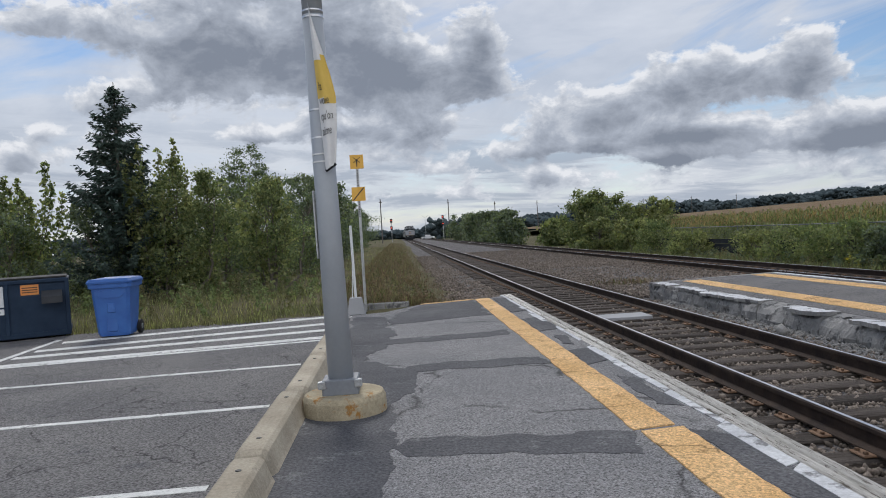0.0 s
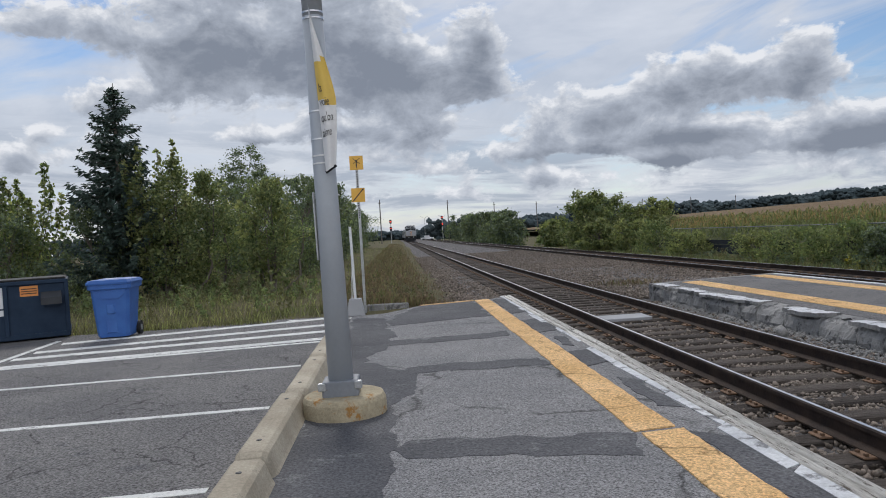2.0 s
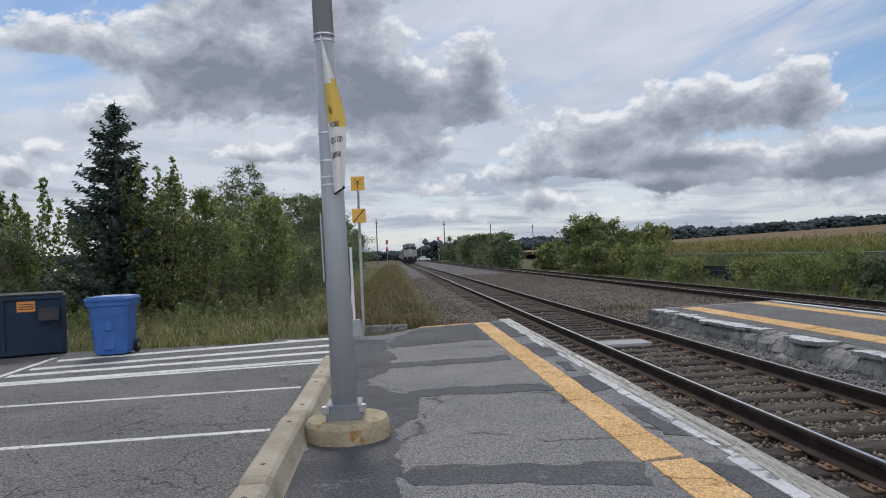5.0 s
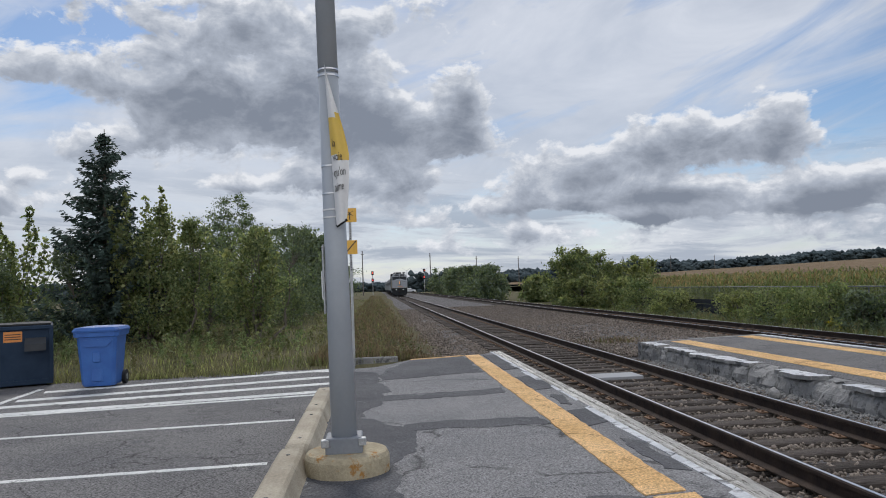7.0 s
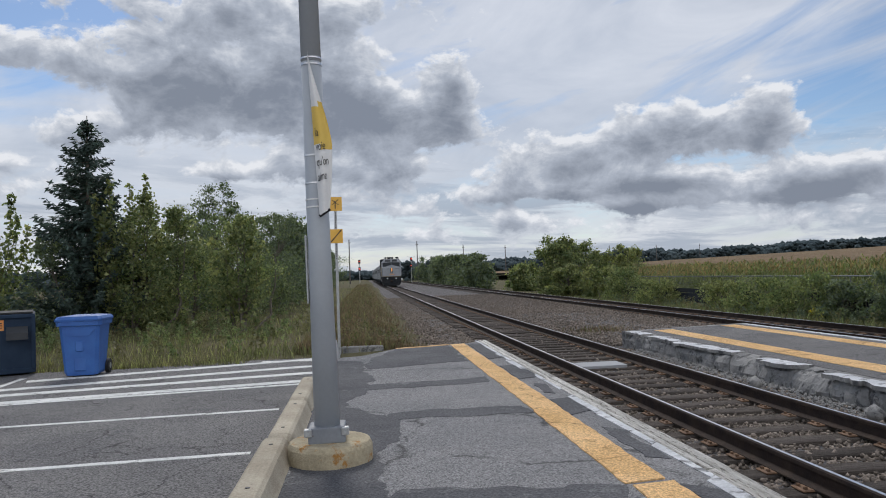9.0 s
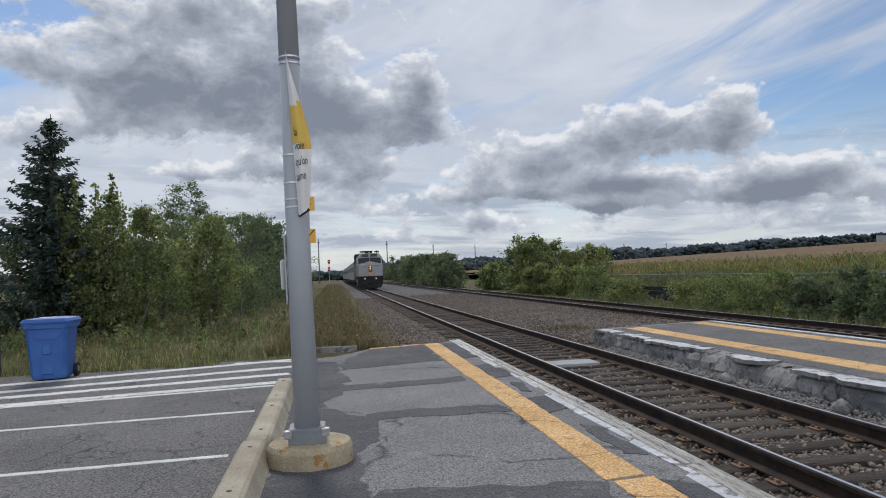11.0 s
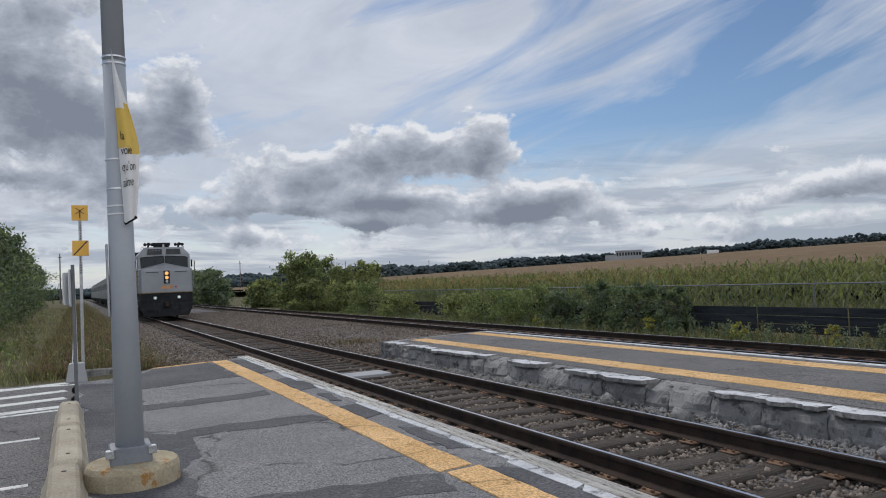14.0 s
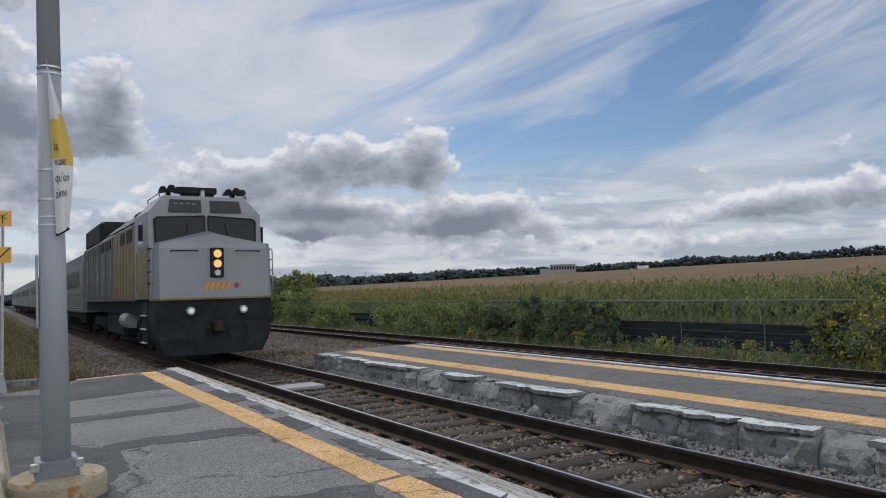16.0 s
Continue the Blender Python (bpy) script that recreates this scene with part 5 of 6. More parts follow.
def build_far_woods():
    """Distant belts of woodland: many small uneven clumps."""
    rng = random.Random(4)
    m = Mesh()
    unit = [(0, 0, 1), (.9, 0, .35), (.28, .85, .35), (-.72, .53, .35), (-.72, -.53, .35), (.28, -.85, .35), (.8, .5, -.4), (-.3, .9, -.4), (-1, 0, -.4), (-.3, -.9, -.4), (.8, -.6, -.4), (0, 0, -1)]
    fs = [(0, 1, 2), (0, 2, 3), (0, 3, 4), (0, 4, 5), (0, 5, 1), (1, 6, 2), (2, 6, 7), (2, 7, 3), (3, 7, 8), (3, 8, 4), (4, 8, 9), (4, 9, 5), (5, 9, 10), (5, 10, 1), (1, 10, 6), (6, 11, 7), (7, 11, 8), (8, 11, 9), (9, 11, 10), (10, 11, 6)]

    def belt(pts, n, hz):
        for _ in range(n):
            t = rng.random() * (len(pts) - 1)
            k = int(t)
            f = t - k
            x, y, z, h = [a + (c - a) * f for a, c in zip(pts[k], pts[k + 1])]
            x, y = x + rng.uniform(-12, 12), y + rng.uniform(-14, 14)
            s = rng.uniform(0.8, 1.8)
            top = h * (.62 + .38 * abs(noise.noise(Vector((x * .03, y * .03, 1)))) + .22 * noise.noise(Vector((x * .12, y * .12, 4))))
            c = (x, y, z + rng.random() ** .6 * top)
            m.add([(c[0] + s * u * rng.uniform(.7, 1.2), c[1] + s * v * rng.uniform(.7, 1.2), c[2] + .8 * s * w * rng.uniform(.7, 1.2)) for u, v, w in unit], fs)
    belt([(18, 330, -1, 10), (60, 340, 0, 9), (140, 350, 2.5, 9), (230, 350, 5, 8)], 4200, 1)
    belt([(230, 360, 5, 8), (330, 350, 8, 8), (430, 310, 11, 8.5), (480, 200, 13, 8.5), (480, 0, 13, 9), (460, -150, 13, 9)], 6000, 1)
    belt([(-300, 180, 0, 10), (-160, 230, 0, 9), (-60, 300, 0, 7), (-14, 380, 0, 5.5), (12, 420, 0, 5.5)], 2600, 1)
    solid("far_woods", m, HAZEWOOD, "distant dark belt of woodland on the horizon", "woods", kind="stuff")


build_far_woods()


def build_grass():
    rng = np.random.default_rng(3)
    n = 60000
    y = 12.7 + 90 * rng.random(n) ** 2.4
    x = -3.4 - 19 * rng.random(n) ** .8
    keep = (y > 14.6) | (x < -6.5) | ((x < -5.3) & (y > 13.4))
    xy = np.stack([x, y], 1)[keep]
    blades("grass", "rough yellowing grass beside the car park", xy, ground_z, .07, .30, .018, [GRASS, LEAF_LIGHT], 4)
    n = 12000
    xy = np.stack([-2.6 - 3.2 * rng.random(n) ** .55, 14.8 + 130 * rng.random(n) ** 2.4], 1)
    blades("weeds", "brown dry weeds along the track's shoulder", xy, ground_z, .08, .32, .022, [WEED, GRASS], 5, category="weeds")
    n = 14000
    xy = np.stack([9.6 + 5 * rng.random(n), -4 + 66 * rng.random(n)], 1)
    blades("verge_weeds", "low dark weeds between the far track and fence", xy, ground_z, .08, .45, .03, [GRASS, LEAF], 6, category="weeds")
    n = 500
    xy = np.stack([rng.normal(2.4, .5, n), rng.normal(20.0, .45, n)], 1)
    blades("track_weeds", "tuft of dry weeds in the ballast", xy, lambda x, y: -.2, .05, .2, .02, [WEED, GRASS], 7, category="weeds")


build_grass()


def leafy_weeds(name, label, feet, hmin, hmax, per, leaf, mats, seed):
    """Leafy herbs: leaves gathered loosely up each unseen stem."""
    rng = np.random.default_rng(seed)
    n = len(feet)
    h = rng.uniform(hmin, hmax, n)
    z = np.array([ground_z(x, y) for x, y in feet])
    k = np.repeat(np.arange(n), per)
    u = rng.random(len(k))
    sway = rng.normal(0, .12, (n, 2))
    wide = (.30 * h)[k] * (1.1 - .7 * u)
    c = np.stack([feet[k, 0] + sway[k, 0] * u + rng.normal(size=len(k)) * wide * .5, feet[k, 1] + sway[k, 1] * u + rng.normal(size=len(k)) * wide * .5, z[k] + h[k] * u], 1)
    mi = (rng.random(n) < .4)[k].astype(np.int32)
    tagged(new(name, quads(name, leaf_cards(c, leaf, rng, aspect=.5), mats, mi)), label, "weeds", kind="stuff")


def build_leafy_weeds():
    rng = np.random.default_rng(77)
    n = 520
    feet = np.stack([-6.0 - 14 * rng.random(n), 14.6 + 13 * rng.random(n) ** .8], 1)
    feet = feet[np.array([noise.noise(Vector((x * .35, y * .35, 2))) > -.12 for x, y in feet])]
    leafy_weeds("weed_clumps", "clumps of leafy green and yellowing weeds in rough grass", feet, .2, .7, 55, .085, [LEAF, GRASS], 78)
    n = 330
    feet = np.stack([-5.6 + 2.2 * rng.random(n) ** .7, 15 + 45 * rng.random(n) ** 1.8], 1)
    leafy_weeds("dry_weed_clumps", "brown and green weed clumps along the track's shoulder", feet, .12, .45, 36, .06, [WEED, GRASS], 79)
    n = 620
    feet = np.stack([11.2 + 2.7 * rng.random(n) ** .6, -2 + 62 * rng.random(n)], 1)
    leafy_weeds("fence_weeds", "dark tangle of weeds at the foot of the fence", feet, .2, .72, 60, .085, [LEAF_DARK, GRASS], 80)


build_leafy_weeds()


def build_line_side():
    def upole(x, y, h):
        p = thing("utility_pole", "tall grey wooden utility pole", "utility pole", "utility poles", at=pose(x, y, -.5))
        part("shaft", Mesh().tube((0, 0, -.3), (0, 0, h), .16, .11, 8), WOODPOLE, p)
        part("crossarm", Mesh().box(-.35, .35, -.06, .06, h - .9, h - .75), WOODPOLE, p)
    for x, y, h in ((-7.8, 174, 11.2), (9.6, 190, 11), (26, 220, 11), (42, 235, 11), (62, 262, 11), (80, 280, 11), (100, 300, 12), (125, 310, 12), (150, 320, 12)):
        upole(x, y, h)

    def signal(x, y, h):
        s = thing("railway_signal", "railway signal mast showing two red lights", "signal", "signals", at=pose(x, y, -.4))
        part("mast", Mesh().tube((0, 0, -.2), (0, 0, h), .09, .08, 10), STEEL, s)
        for k, z in enumerate((h - .3, h - 2.2)):
            hd = part("signal_head", Mesh().box(-.3, .3, -.12, .06, z - .55, z + .45, .03), LOCO_BLACK, s, "black signal head")
            part("lens", Mesh().tube((0, -.14, z), (0, -.12, z), .13, .13, 14), LAMP_RED, hd, "glowing red lens")
        m = Mesh()
        for k in range(9):
            m.box(-.16, .16, .12, .14, .4 + .5 * k, .43 + .5 * k)
        part("ladder", m, STEEL, s)
    signal(-5.6, 190, 6.4)
    signal(8.9, 205, 7.0)

    def lamp(x, y, h):
        s = thing("street_lamp", "double-armed street lamp beyond the tracks", "street lamp", "street lamps", at=pose(x, y, -.4))
        part("mast", Mesh().tube((0, 0, 0), (0, 0, h), .09, .06, 8), STEEL, s)
        part("arm", Mesh().path([(-1.6, 0, h + .9), (0, 0, h), (1.6, 0, h + .9)], .05, 6), STEEL, s)
    lamp(-14.5, 230, 8.5)
    lamp(2.6 + 5, 300, 9)
    lamp(15, 300, 9)
    h = thing("far_building", "long pale flat-roofed building on the horizon", "building", at=pose(283, 328, 7.6, 0, 0, -40))
    part("wall", Mesh().box(-7, 8, 0, 8, -3, 6.2), WALLPALE, h)
    part("wall", Mesh().box(-13, -7, 0, 8, -3, 4.2), WALLPALE, h)
    part("roof", Mesh().box(-7.3, 8.3, -.4, 8.4, 6.2, 6.7), STEEL, h)
    for k in range(9):
        part("window", Mesh().box(-6.5 + 1.6 * k, -5.5 + 1.6 * k, -.1, .1, 3.6, 5.4), COACH_GLASS, h)
    c = thing("van", "white van on the far road", "van", at=pose(308, 288, 8.9, 0, 0, -45))
    part("body", Mesh().box(-3, 3, -1, 1, .5, 2.6, .2), PAPER, c)

    c = thing("pickup", "small white vehicle waiting at the far crossing", "vehicle", at=pose(6.8, 262, -.35))
    part("body", Mesh().box(-2.4, 2.4, -.9, .9, .35, 1.1, .15), PAPER, c)
    part("cabin", Mesh().box(-1.1, .9, -.8, .8, 1.1, 1.75, .2), PAPER, c)
    for x in (-1.5, 1.5):
        for y in (-.9, .75):
            part("wheel", Mesh().tube((x, y, .35), (x, y + .15, .35), .35, .35, 16), RUBBER, c)


build_line_side()


# ---- the train ----
def build_locomotive():
    """Nose at y = 0, body towards +y; z from the rail heads."""
    t = thing("locomotive", "grey and yellow diesel locomotive with lit headlights", "locomotive")
    W = 1.53
    # nose: a blunt wedge with a ridge down its middle
    m = Mesh()

    def nose(z, yc, ye, w):
        return [(-w, .95, z), (-w, ye + .16, z), (-w + .12, ye, z), (0, yc, z), (w - .12, ye, z), (w, ye + .16, z), (w, .95, z)]
    low = [nose(1.60, .0, .14, W), nose(1.75, .0, .14, W)]
    m.loft(low + [nose(2.9, .06, .20, W), nose(3.02, .10, .24, W - .02)], caps=True)
    part("nose", m, LOCO_GREY, t, "light grey blunt nose")
    m = Mesh()
    m.add([(-W + .02, .26, 3.02), (W - .02, .26, 3.02), (0, .10, 3.02), (-W + .02, .98, 3.05), (W - .02, .98, 3.05), (0, .12, 3.26), (0, .98, 3.42)],
          [(0, 2, 5), (2, 1, 5), (0, 5, 6, 3), (5, 1, 4, 6), (0, 3, 4, 1)])
    part("nose_top", m, LOCO_GREY, t)
    part("nose_stripe", Mesh().loft([nose(1.555, -.006, .134, W + .004), nose(1.605, -.006, .134, W + .004)]), LOCO_YEL, t, "thin orange-yellow stripe")
    # cab with sloped windscreen and chamfered roof
    m = Mesh()

    def cab(y, k):
        return [(-W, y, 1.6), (W, y, 1.6), (W, y, 3.92), (W - .42, y, 4.40), (-W + .42, y, 4.40), (-W, y, 3.92)]
    front = [(-W + .02, .90, 1.6), (W - .02, .90, 1.6), (W - .02, 1.12, 3.92), (W - .43, 1.24, 4.40), (-W + .43, 1.24, 4.40), (-W + .02, 1.12, 3.92)]
    m.loft([front, cab(1.5, 0), cab(3.1, 0)])
    part("cab", m, LOCO_GREY, t, "grey cab with chamfered roof")

    def screen(z):
        return .90 + .22 * (z - 1.6) / 2.32
    for s in (-1, 1):
        m = Mesh()
        x0, x1 = (.05, 1.34)
        r = []
        for o in (-.014, .05):
            r.append([(s * x0, screen(3.22) + o, 3.22), (s * x1, screen(3.10) + o, 3.10), (s * (x1 + .02), screen(3.72) + o, 3.72), (s * (x1 - .06), screen(3.78) + o, 3.78), (s * x0, screen(3.84) + o, 3.84)])
        p = part("windscreen", m.loft(r), LOCO_GLASS, t, "dark windscreen")
        f = Mesh()
        q = r[0]
        for a, c in zip(q, q[1:] + q[:1]):
            f.tube(a, c, .022, .022, 6)
        part("frame", f, LOCO_BLACK, p)
        part("wiper", Mesh().path([(s * .6, screen(3.2) - .04, 3.16), (s * .5, screen(3.6) - .04, 3.62)], .010, 6), LOCO_BLACK, p)
        nb = part("number_board", Mesh().loft([[(s * a, screen(z) - .02 + (.06 if z > 3.95 else 0) + o, z) for a, z in ((.12, 3.95), (.98, 3.95), (.94, 4.29), (.12, 4.29))] for o in (0, .08)]), BOARD_DARK, t, "dark number board")
        if s < 0:
            m = Mesh()
            for k in range(4):
                x = s * (.80 - .165 * k)
                m.box(x - .05, x + .05, screen(4.1) + .022, screen(4.1) + .045, 4.02, 4.20)
            part("print", m, BOARD_PRINT, nb)
        # side window and door of the cab
        part("side_window", Mesh().box(s * W - .012, s * W + .012, 1.75, 2.45, 3.1, 3.72, .008), LOCO_GLASS, t, "dark cab side window")
        part("mirror", Mesh().box(s * (W + .12) - .05, s * (W + .12) + .05, 1.42, 1.46, 3.15, 3.6, .01), LOCO_BLACK, t)
        d = part("cab_door", Mesh().box(s * W - .014, s * W + .014, 2.55, 3.05, 1.7, 3.6, .01), LOCO_GREY, t)
        part("handle", Mesh().tube((s * (W + .05), 2.5, 1.8), (s * (W + .05), 2.5, 2.9), .016, .016, 6), LOCO_YEL, d)
        part("nose_grab", Mesh().path([(s * .50, .03, 2.80), (s * .50, -.03, 2.82), (s * 1.15, .03, 2.82), (s * 1.15, .10, 2.80)], .016, 6), LOCO_BLACK, t)
        for k in range(4):
            z = 2.0 + .30 * k
            part("ladder_rung", Mesh().path([(s * W, .42, z), (s * (W + .07), .42, z), (s * (W + .07), .75, z), (s * W, .75, z)], .014, 6), LOCO_BLACK, t)
    # headlight column
    hl = part("headlight_panel", Mesh().box(-.17, .17, -.035, .2, 2.12, 2.90, .02), LOCO_BLACK, t, "black headlight column")
    for z, mt, lb in ((2.74, LAMP_WARM, "lit warm headlight"), (2.48, LAMP_WARM, "lit warm headlight"), (2.24, LENS, "unlit lamp")):
        r = .095 if z > 2.3 else .065
        part("lamp", Mesh().tube((0, -.06, z), (0, -.03, z), r, r + .01, 20), mt, hl, lb)
        part("bezel", Mesh().tube((0, -.05, z), (0, -.025, z), r + .012, r + .03, 20), STEEL, hl)
    # maker's device in plain shapes
    m = Mesh()
    for k in range(5):
        x = -.34 + .135 * k
        y = -.010 + .17 * abs(x) / W * .8
        m.loft([[(x, y + o, 1.80), (x + .085, y + o, 1.80), (x + .155, y + o, 2.0), (x + .07, y + o, 2.0)] for o in (-.004, .05)])
    part("emblem", m, GOLD, t, "orange slanted emblem bars")
    m = Mesh()
    m.loft([[(.52 + .085 * (1 if k % 2 else .55) * math.sin(k * math.pi / 5), .045 + o, 1.91 + .085 * (1 if k % 2 else .55) * math.cos(k * math.pi / 5)) for k in range(10)] for o in (-.016, .03)])
    part("emblem_leaf", m, REDLEAF, t, "small red star-like emblem")
    # pilot and coupler
    m = Mesh()
    m.loft([[(-1.25, .25, .14), (-.5, -.05, .14), (.5, -.05, .14), (1.25, .25, .14), (1.25, 1.2, .14), (-1.25, 1.2, .14)],
            [(-1.45, .22, .55), (-.5, -.02, .55), (.5, -.02, .55), (1.45, .22, .55), (1.45, 1.2, .55), (-1.45, 1.2, .55)],
            [(-1.5, .25, .95), (-.5, .12, .95), (.5, .12, .95), (1.5, .25, .95), (1.5, 1.2, .95), (-1.5, 1.2, .95)],
            [(-1.5, .2, 1.56), (-.5, .08, 1.56), (.5, .08, 1.56), (1.5, .2, 1.56), (1.5, 1.2, 1.56), (-1.5, 1.2, 1.56)]])
    part("pilot", m, LOCO_BLACK, t, "black snow-plough pilot")
    c = part("coupler", Mesh().box(-.14, .14, -.32, .3, .72, 1.0, .04), LOCO_BLACK, t)
    part("knuckle", Mesh().box(-.2, .05, -.45, -.2, .70, 1.02, .05), RUST, c)
    for k in range(4):
        x = -.75 + .5 * k
        part("air_hose", Mesh().path([(x, .05, .95), (x, -.1, .8), (x + .05, -.12, .5)], .022, 6), RUBBER, t)
    for x in (-.68, .68):
        d = part("ditch_light", Mesh().tube((x, -.02, 1.27), (x, .2, 1.27), .105, .105, 18), STEEL, t, "round ditch light")
        part("lens", Mesh().tube((x, -.035, 1.27), (x, -.015, 1.27), .06, .065, 18), LAMP_WHITE, d)
    # long hood
    m = Mesh()

    def hood(y):
        return [(-W, y, 1.55), (W, y, 1.55), (W, y, 3.75), (W - .5, y, 4.25), (-W + .5, y, 4.25), (-W, y, 3.75)]
    m.loft([hood(3.1), hood(16.6)])
    part("hood", m, LOCO_SIDE, t, "dark grey ribbed engine hood")
    for s in (-1, 1):
        part("side_panel", Mesh().box(s * (W + .006) - .006, s * (W + .006) + .006, 3.1, 7.4, 1.62, 3.72, .004), LOCO_YEL, t, "faded yellow side panel")
        for k in range(22):
            y = 3.3 + .6 * k
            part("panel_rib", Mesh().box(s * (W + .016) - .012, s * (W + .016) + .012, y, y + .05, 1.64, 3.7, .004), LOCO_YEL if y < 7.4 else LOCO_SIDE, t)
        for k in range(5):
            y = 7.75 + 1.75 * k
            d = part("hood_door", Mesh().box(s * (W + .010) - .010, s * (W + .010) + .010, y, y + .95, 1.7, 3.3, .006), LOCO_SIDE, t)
            part("latch", Mesh().box(s * (W + .03) - .014, s * (W + .03) + .014, y + .1, y + .16, 2.4, 2.6, .004), STEEL, d)
        for k, (y, z0, z1, w) in enumerate(((3.5, 3.30, 3.66, .9), (4.9, 3.30, 3.66, .9), (8.0, 3.36, 3.68, 1.3), (9.7, 3.36, 3.68, 1.3))):
            v = part("intake", Mesh().box(s * (W + .018) - .010, s * (W + .018) + .010, y, y + w, z0, z1, .004), LOCO_BLACK, t, "dark louvred air intake")
            for i in range(5):
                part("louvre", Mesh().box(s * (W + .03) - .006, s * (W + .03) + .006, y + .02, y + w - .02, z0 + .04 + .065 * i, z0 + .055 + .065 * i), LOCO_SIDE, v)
        for k in range(3):
            y = 3.6 + 1.5 * k
            part("roof_hatch", Mesh().loft([[(s * (W - a + o * .03), yy, z + o * .03) for o, a, z in ((0, .08, 3.83), (0, .42, 4.17), (1, .40, 4.17), (1, .06, 3.83))] for yy in (y, y + 1.1)]), LOCO_SIDE, t)
        part("cab_panel", Mesh().box(s * (W + .006) - .005, s * (W + .006) + .005, 1.0, 2.53, 1.64, 3.02, .004), LOCO_YEL, t, "faded yellow cab side panel")
        part("corner_rail", Mesh().path([(s * (W + .01), .30, 1.75), (s * (W + .05), .27, 1.80), (s * (W + .05), .29, 2.85), (s * (W + .01), .32, 2.90)], .016, 6), LOCO_GREY, t)
        part("roof_rail", Mesh().path([(s * (W - .35), 1.3, 4.36), (s * (W - .35), 1.35, 4.46), (s * (W - .35), 3.0, 4.46), (s * (W - .35), 3.05, 4.36)], .014, 6), LOCO_BLACK, t)
        part("step_well", Mesh().box(s * 1.46 - .06, s * 1.46 + .06, 1.25, 2.0, .40, 1.52, .02), LOCO_BLACK, t)
        for k in range(3):
            part("step", Mesh().box(s * 1.50 - .09, s * 1.50 + .09, 1.3, 1.95, .42 + .36 * k, .45 + .36 * k, .006), STEEL, t)
        part("rail", Mesh().tube((s * (W + .06), 3.2, 3.78), (s * (W + .06), 9.0, 3.78), .018, .018, 6), LOCO_BLACK, t)
    part("radiator", Mesh().box(-1.5, 1.5, 11.2, 16.2, 3.76, 4.62, .10), LOCO_BLACK, t, "black roof radiator housing")
    part("exhaust", Mesh().box(-.5, .5, 7.4, 8.4, 4.2, 4.5, .06), LOCO_BLACK, t)
    part("roof_fan_housing", Mesh().box(-1.0, 1.0, 4.2, 6.6, 4.2, 4.42, .05), LOCO_BLACK, t)
    # roof equipment over the cab
    part("aerial_rack", Mesh().box(-.62, .42, 1.55, 1.85, 4.52, 4.70, .02), LOCO_BLACK, t)
    part("rack_leg", Mesh().box(-.55, .35, 1.62, 1.78, 4.38, 4.54), LOCO_BLACK, t)
    part("beacon", Mesh().tube((.0, 1.5, 4.42), (.0, 1.5, 4.60), .08, .06, 12), STEEL, t)
    for x in (-.86, .92):
        h = part("horn", Mesh().tube((x, 1.35, 4.60), (x, 2.0, 4.60), .11, .03, 14), LOCO_BLACK, t, "black air horn")
        part("bell", Mesh().tube((x - .2, 1.45, 4.58), (x - .2, 2.0, 4.58), .10, .03, 14), LOCO_BLACK, h)
        part("bell", Mesh().tube((x + .2, 1.45, 4.58), (x + .2, 2.0, 4.58), .10, .03, 14), LOCO_BLACK, h)
        part("bracket", Mesh().box(x - .05, x + .05, 1.7, 1.9, 4.36, 4.60), LOCO_BLACK, h)
    # running gear
    part("frame", Mesh().box(-1.4, 1.4, 1.2, 16.6, 1.15, 1.56), LOCO_BLACK, t)
    part("fuel_tank", Mesh().box(-1.35, 1.35, 6.4, 10.4, .35, 1.2, .12), LOCO_BLACK, t)
    for s in (-1, 1):
        part("air_tank", Mesh().tube((s * 1.3, 4.9, .95), (s * 1.3, 6.2, .95), .24, .24, 16), LOCO_GREY, t, "grey air reservoir")
    for yb in (3.4, 13.6):
        tr = part("truck", Mesh().box(-1.2, 1.2, yb - 1.9, yb + 1.9, .55, .95, .05), LOCO_BLACK, t)
        for dy in (-1.37, 1.37):
            for s in (-1, 1):
                part("wheel", Mesh().tube((s * .70, yb + dy, .51), (s * .83, yb + dy, .51), .51, .50, 28), RUST, tr)
                part("axle_box", Mesh().box(s * 1.12 - .08, s * 1.12 + .08, yb + dy - .2, yb + dy + .2, .35, .75, .03), LOCO_BLACK, tr)
    return t


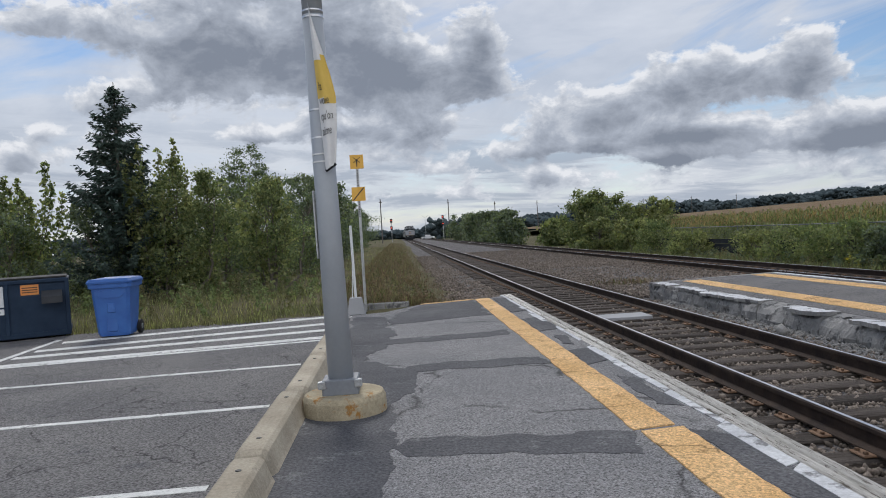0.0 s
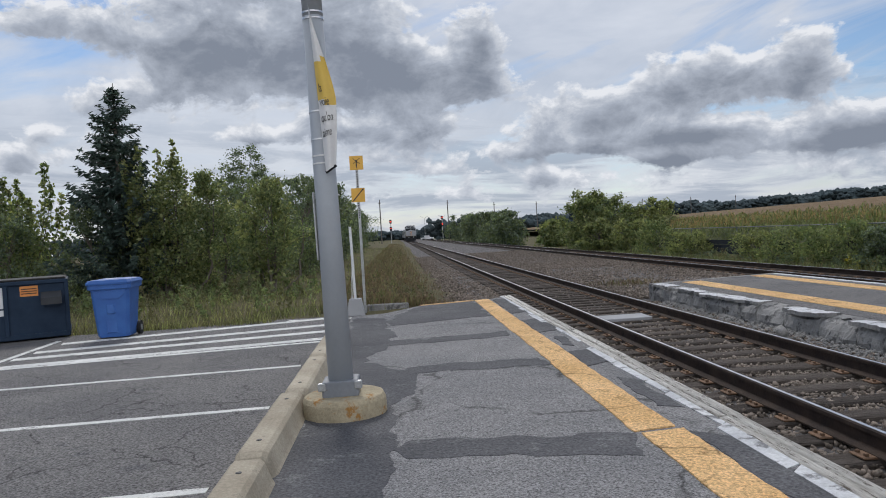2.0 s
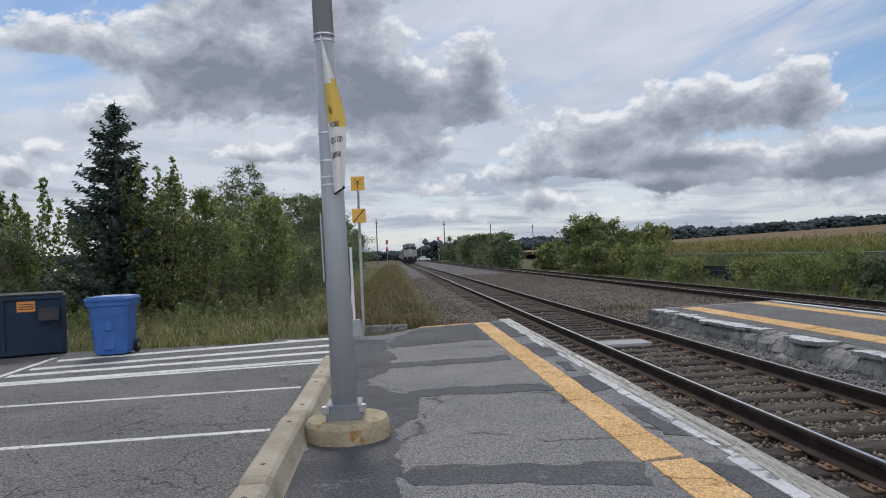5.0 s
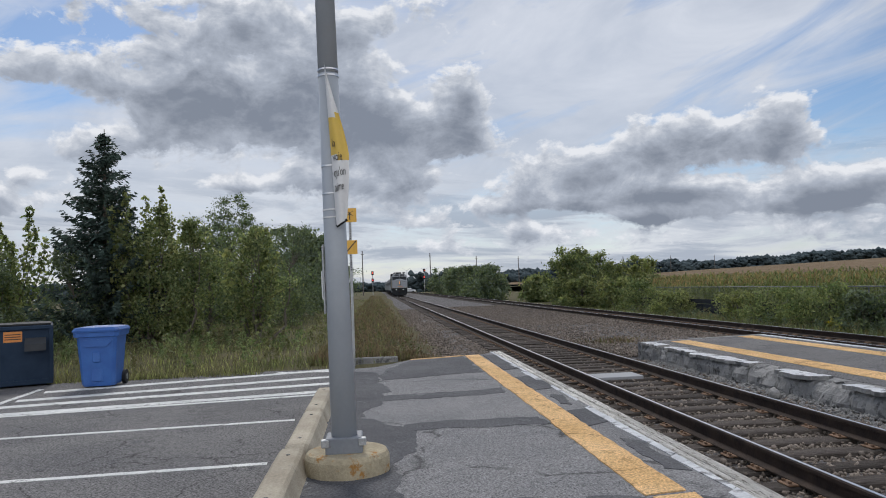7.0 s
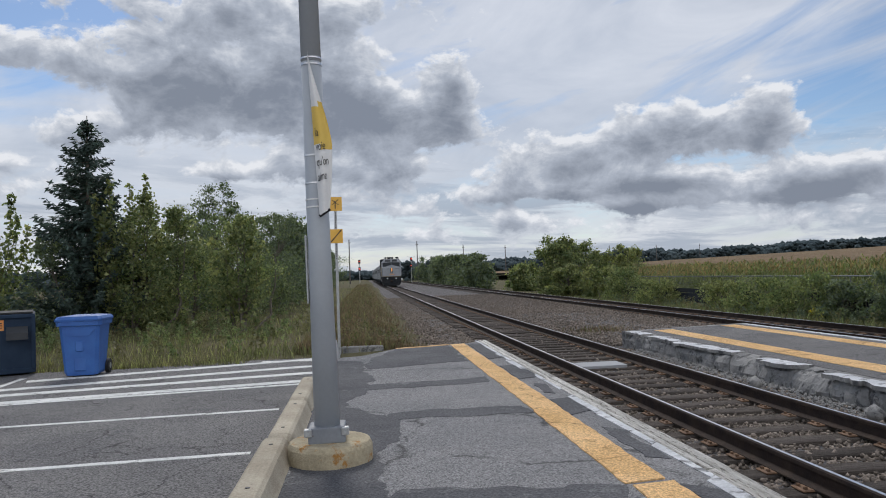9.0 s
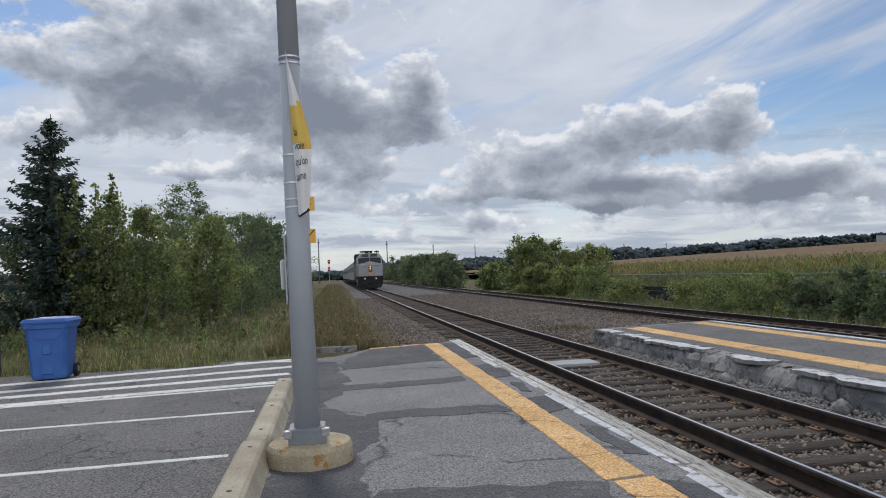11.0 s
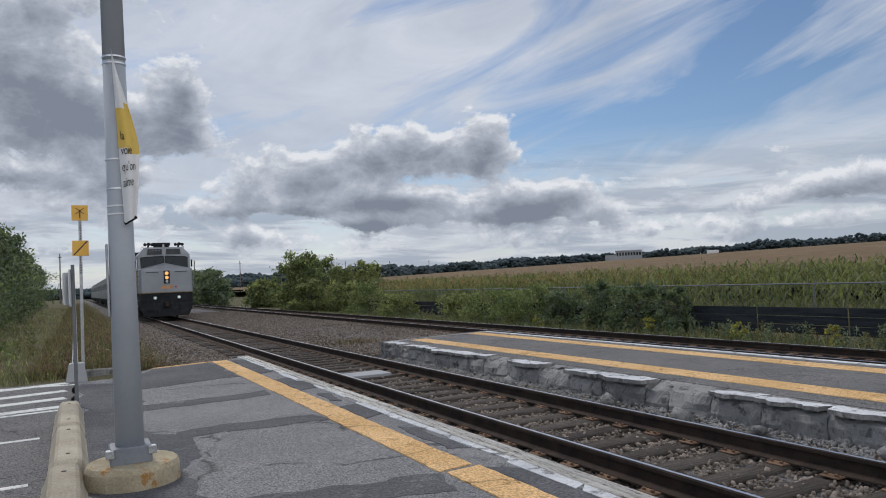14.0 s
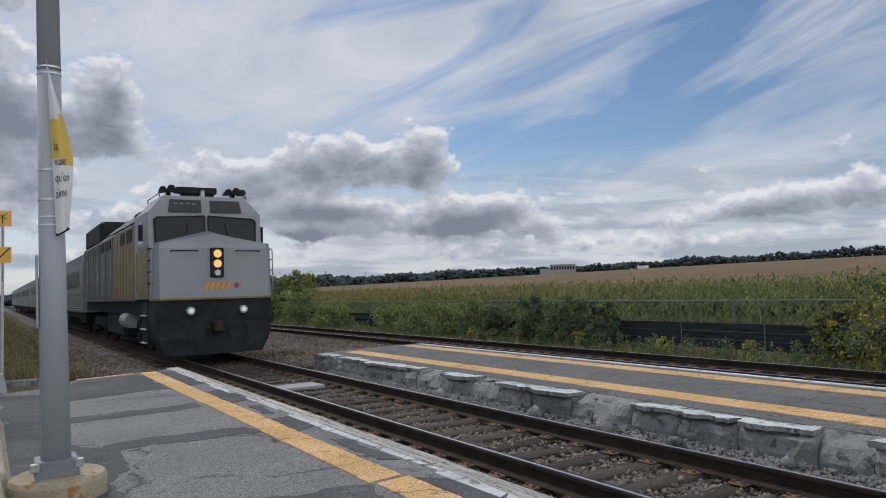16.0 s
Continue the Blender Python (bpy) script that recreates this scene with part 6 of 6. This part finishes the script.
def build_coach():
    t = thing("coach", "ribbed stainless steel passenger coach with dark windows", "railway coach", "coaches of the train")
    W, L = 1.50, 25.9
    m = Mesh()
    prof = [(-W, 1.05), (W, 1.05), (W, 3.3), (W - .10, 3.62), (W - .42, 3.90), (W - .95, 4.06), (-W + .95, 4.06), (-W + .42, 3.90), (-W + .10, 3.62), (-W, 3.3)]
    m.extrude_y(prof, 0, L)
    part("body", m, STAINLESS, t, "stainless steel body")
    for s in (-1, 1):
        for k in range(9):
            z = 1.12 + .105 * k
            part("rib", Mesh().box(s * (W + .012) - .016, s * (W + .012) + .016, .9, L - .9, z, z + .055, .012), STAINLESS, t)
        part("window_band", Mesh().box(s * (W + .004) - .006, s * (W + .004) + .006, 1.6, L - 1.6, 2.25, 3.02), COACH_GLASS, t, "dark window band")
        for k in range(14):
            y = 2.0 + 1.6 * k
            part("window", Mesh().box(s * (W + .010) - .006, s * (W + .010) + .006, y, y + 1.3, 2.3, 2.97, .004), COACH_GLASS, t)
        for y in (.35, L - 1.2):
            part("door", Mesh().box(s * (W + .006) - .008, s * (W + .006) + .008, y, y + .8, 1.1, 3.2, .006), STAINLESS, t)
        for k in range(5):
            z = 3.36 + .11 * k
            x = W - (.0, .03, .07, .16, .27)[k]
            part("roof_rib", Mesh().box(s * x - .015, s * x + .015, .4, L - .4, z, z + .03), STAINLESS, t)
    part("end_door", Mesh().box(-.45, .45, -.25, .0, 1.2, 3.3, .03), RUBBER, t, "black gangway")
    part("underframe", Mesh().box(-1.3, 1.3, .6, L - .6, .75, 1.05), LOCO_BLACK, t)
    for y in (8.5, 12.5, 15.5):
        part("equipment_box", Mesh().box(-1.35, 1.35, y, y + 2.2, .4, .95, .05), LOCO_BLACK, t)
    for yb in (3.2, L - 3.2):
        tr = part("truck", Mesh().box(-1.2, 1.2, yb - 1.5, yb + 1.5, .5, .8, .05), LOCO_BLACK, t)
        for dy in (-1.25, 1.25):
            for s in (-1, 1):
                part("wheel", Mesh().tube((s * .70, yb + dy, .46), (s * .83, yb + dy, .46), .46, .45, 24), RUST, tr)
    return t


loco = build_locomotive()
coaches = [build_coach()]
for k in range(4):
    coaches.append(copy_thing(coaches[0], pose(0, 0, 0)))
NOSE = [(0.0, 241.0), (16.0, 18.25)]     # seconds and the place of the locomotive's nose along the track


def motions():
    for ob, back in [(loco, 0.0)] + [(c, 17.4 + 26.7 * k) for k, c in enumerate(coaches)]:
        walk(ob, [(t, pose(0, y + back, 0)) for t, y in NOSE])


motions()
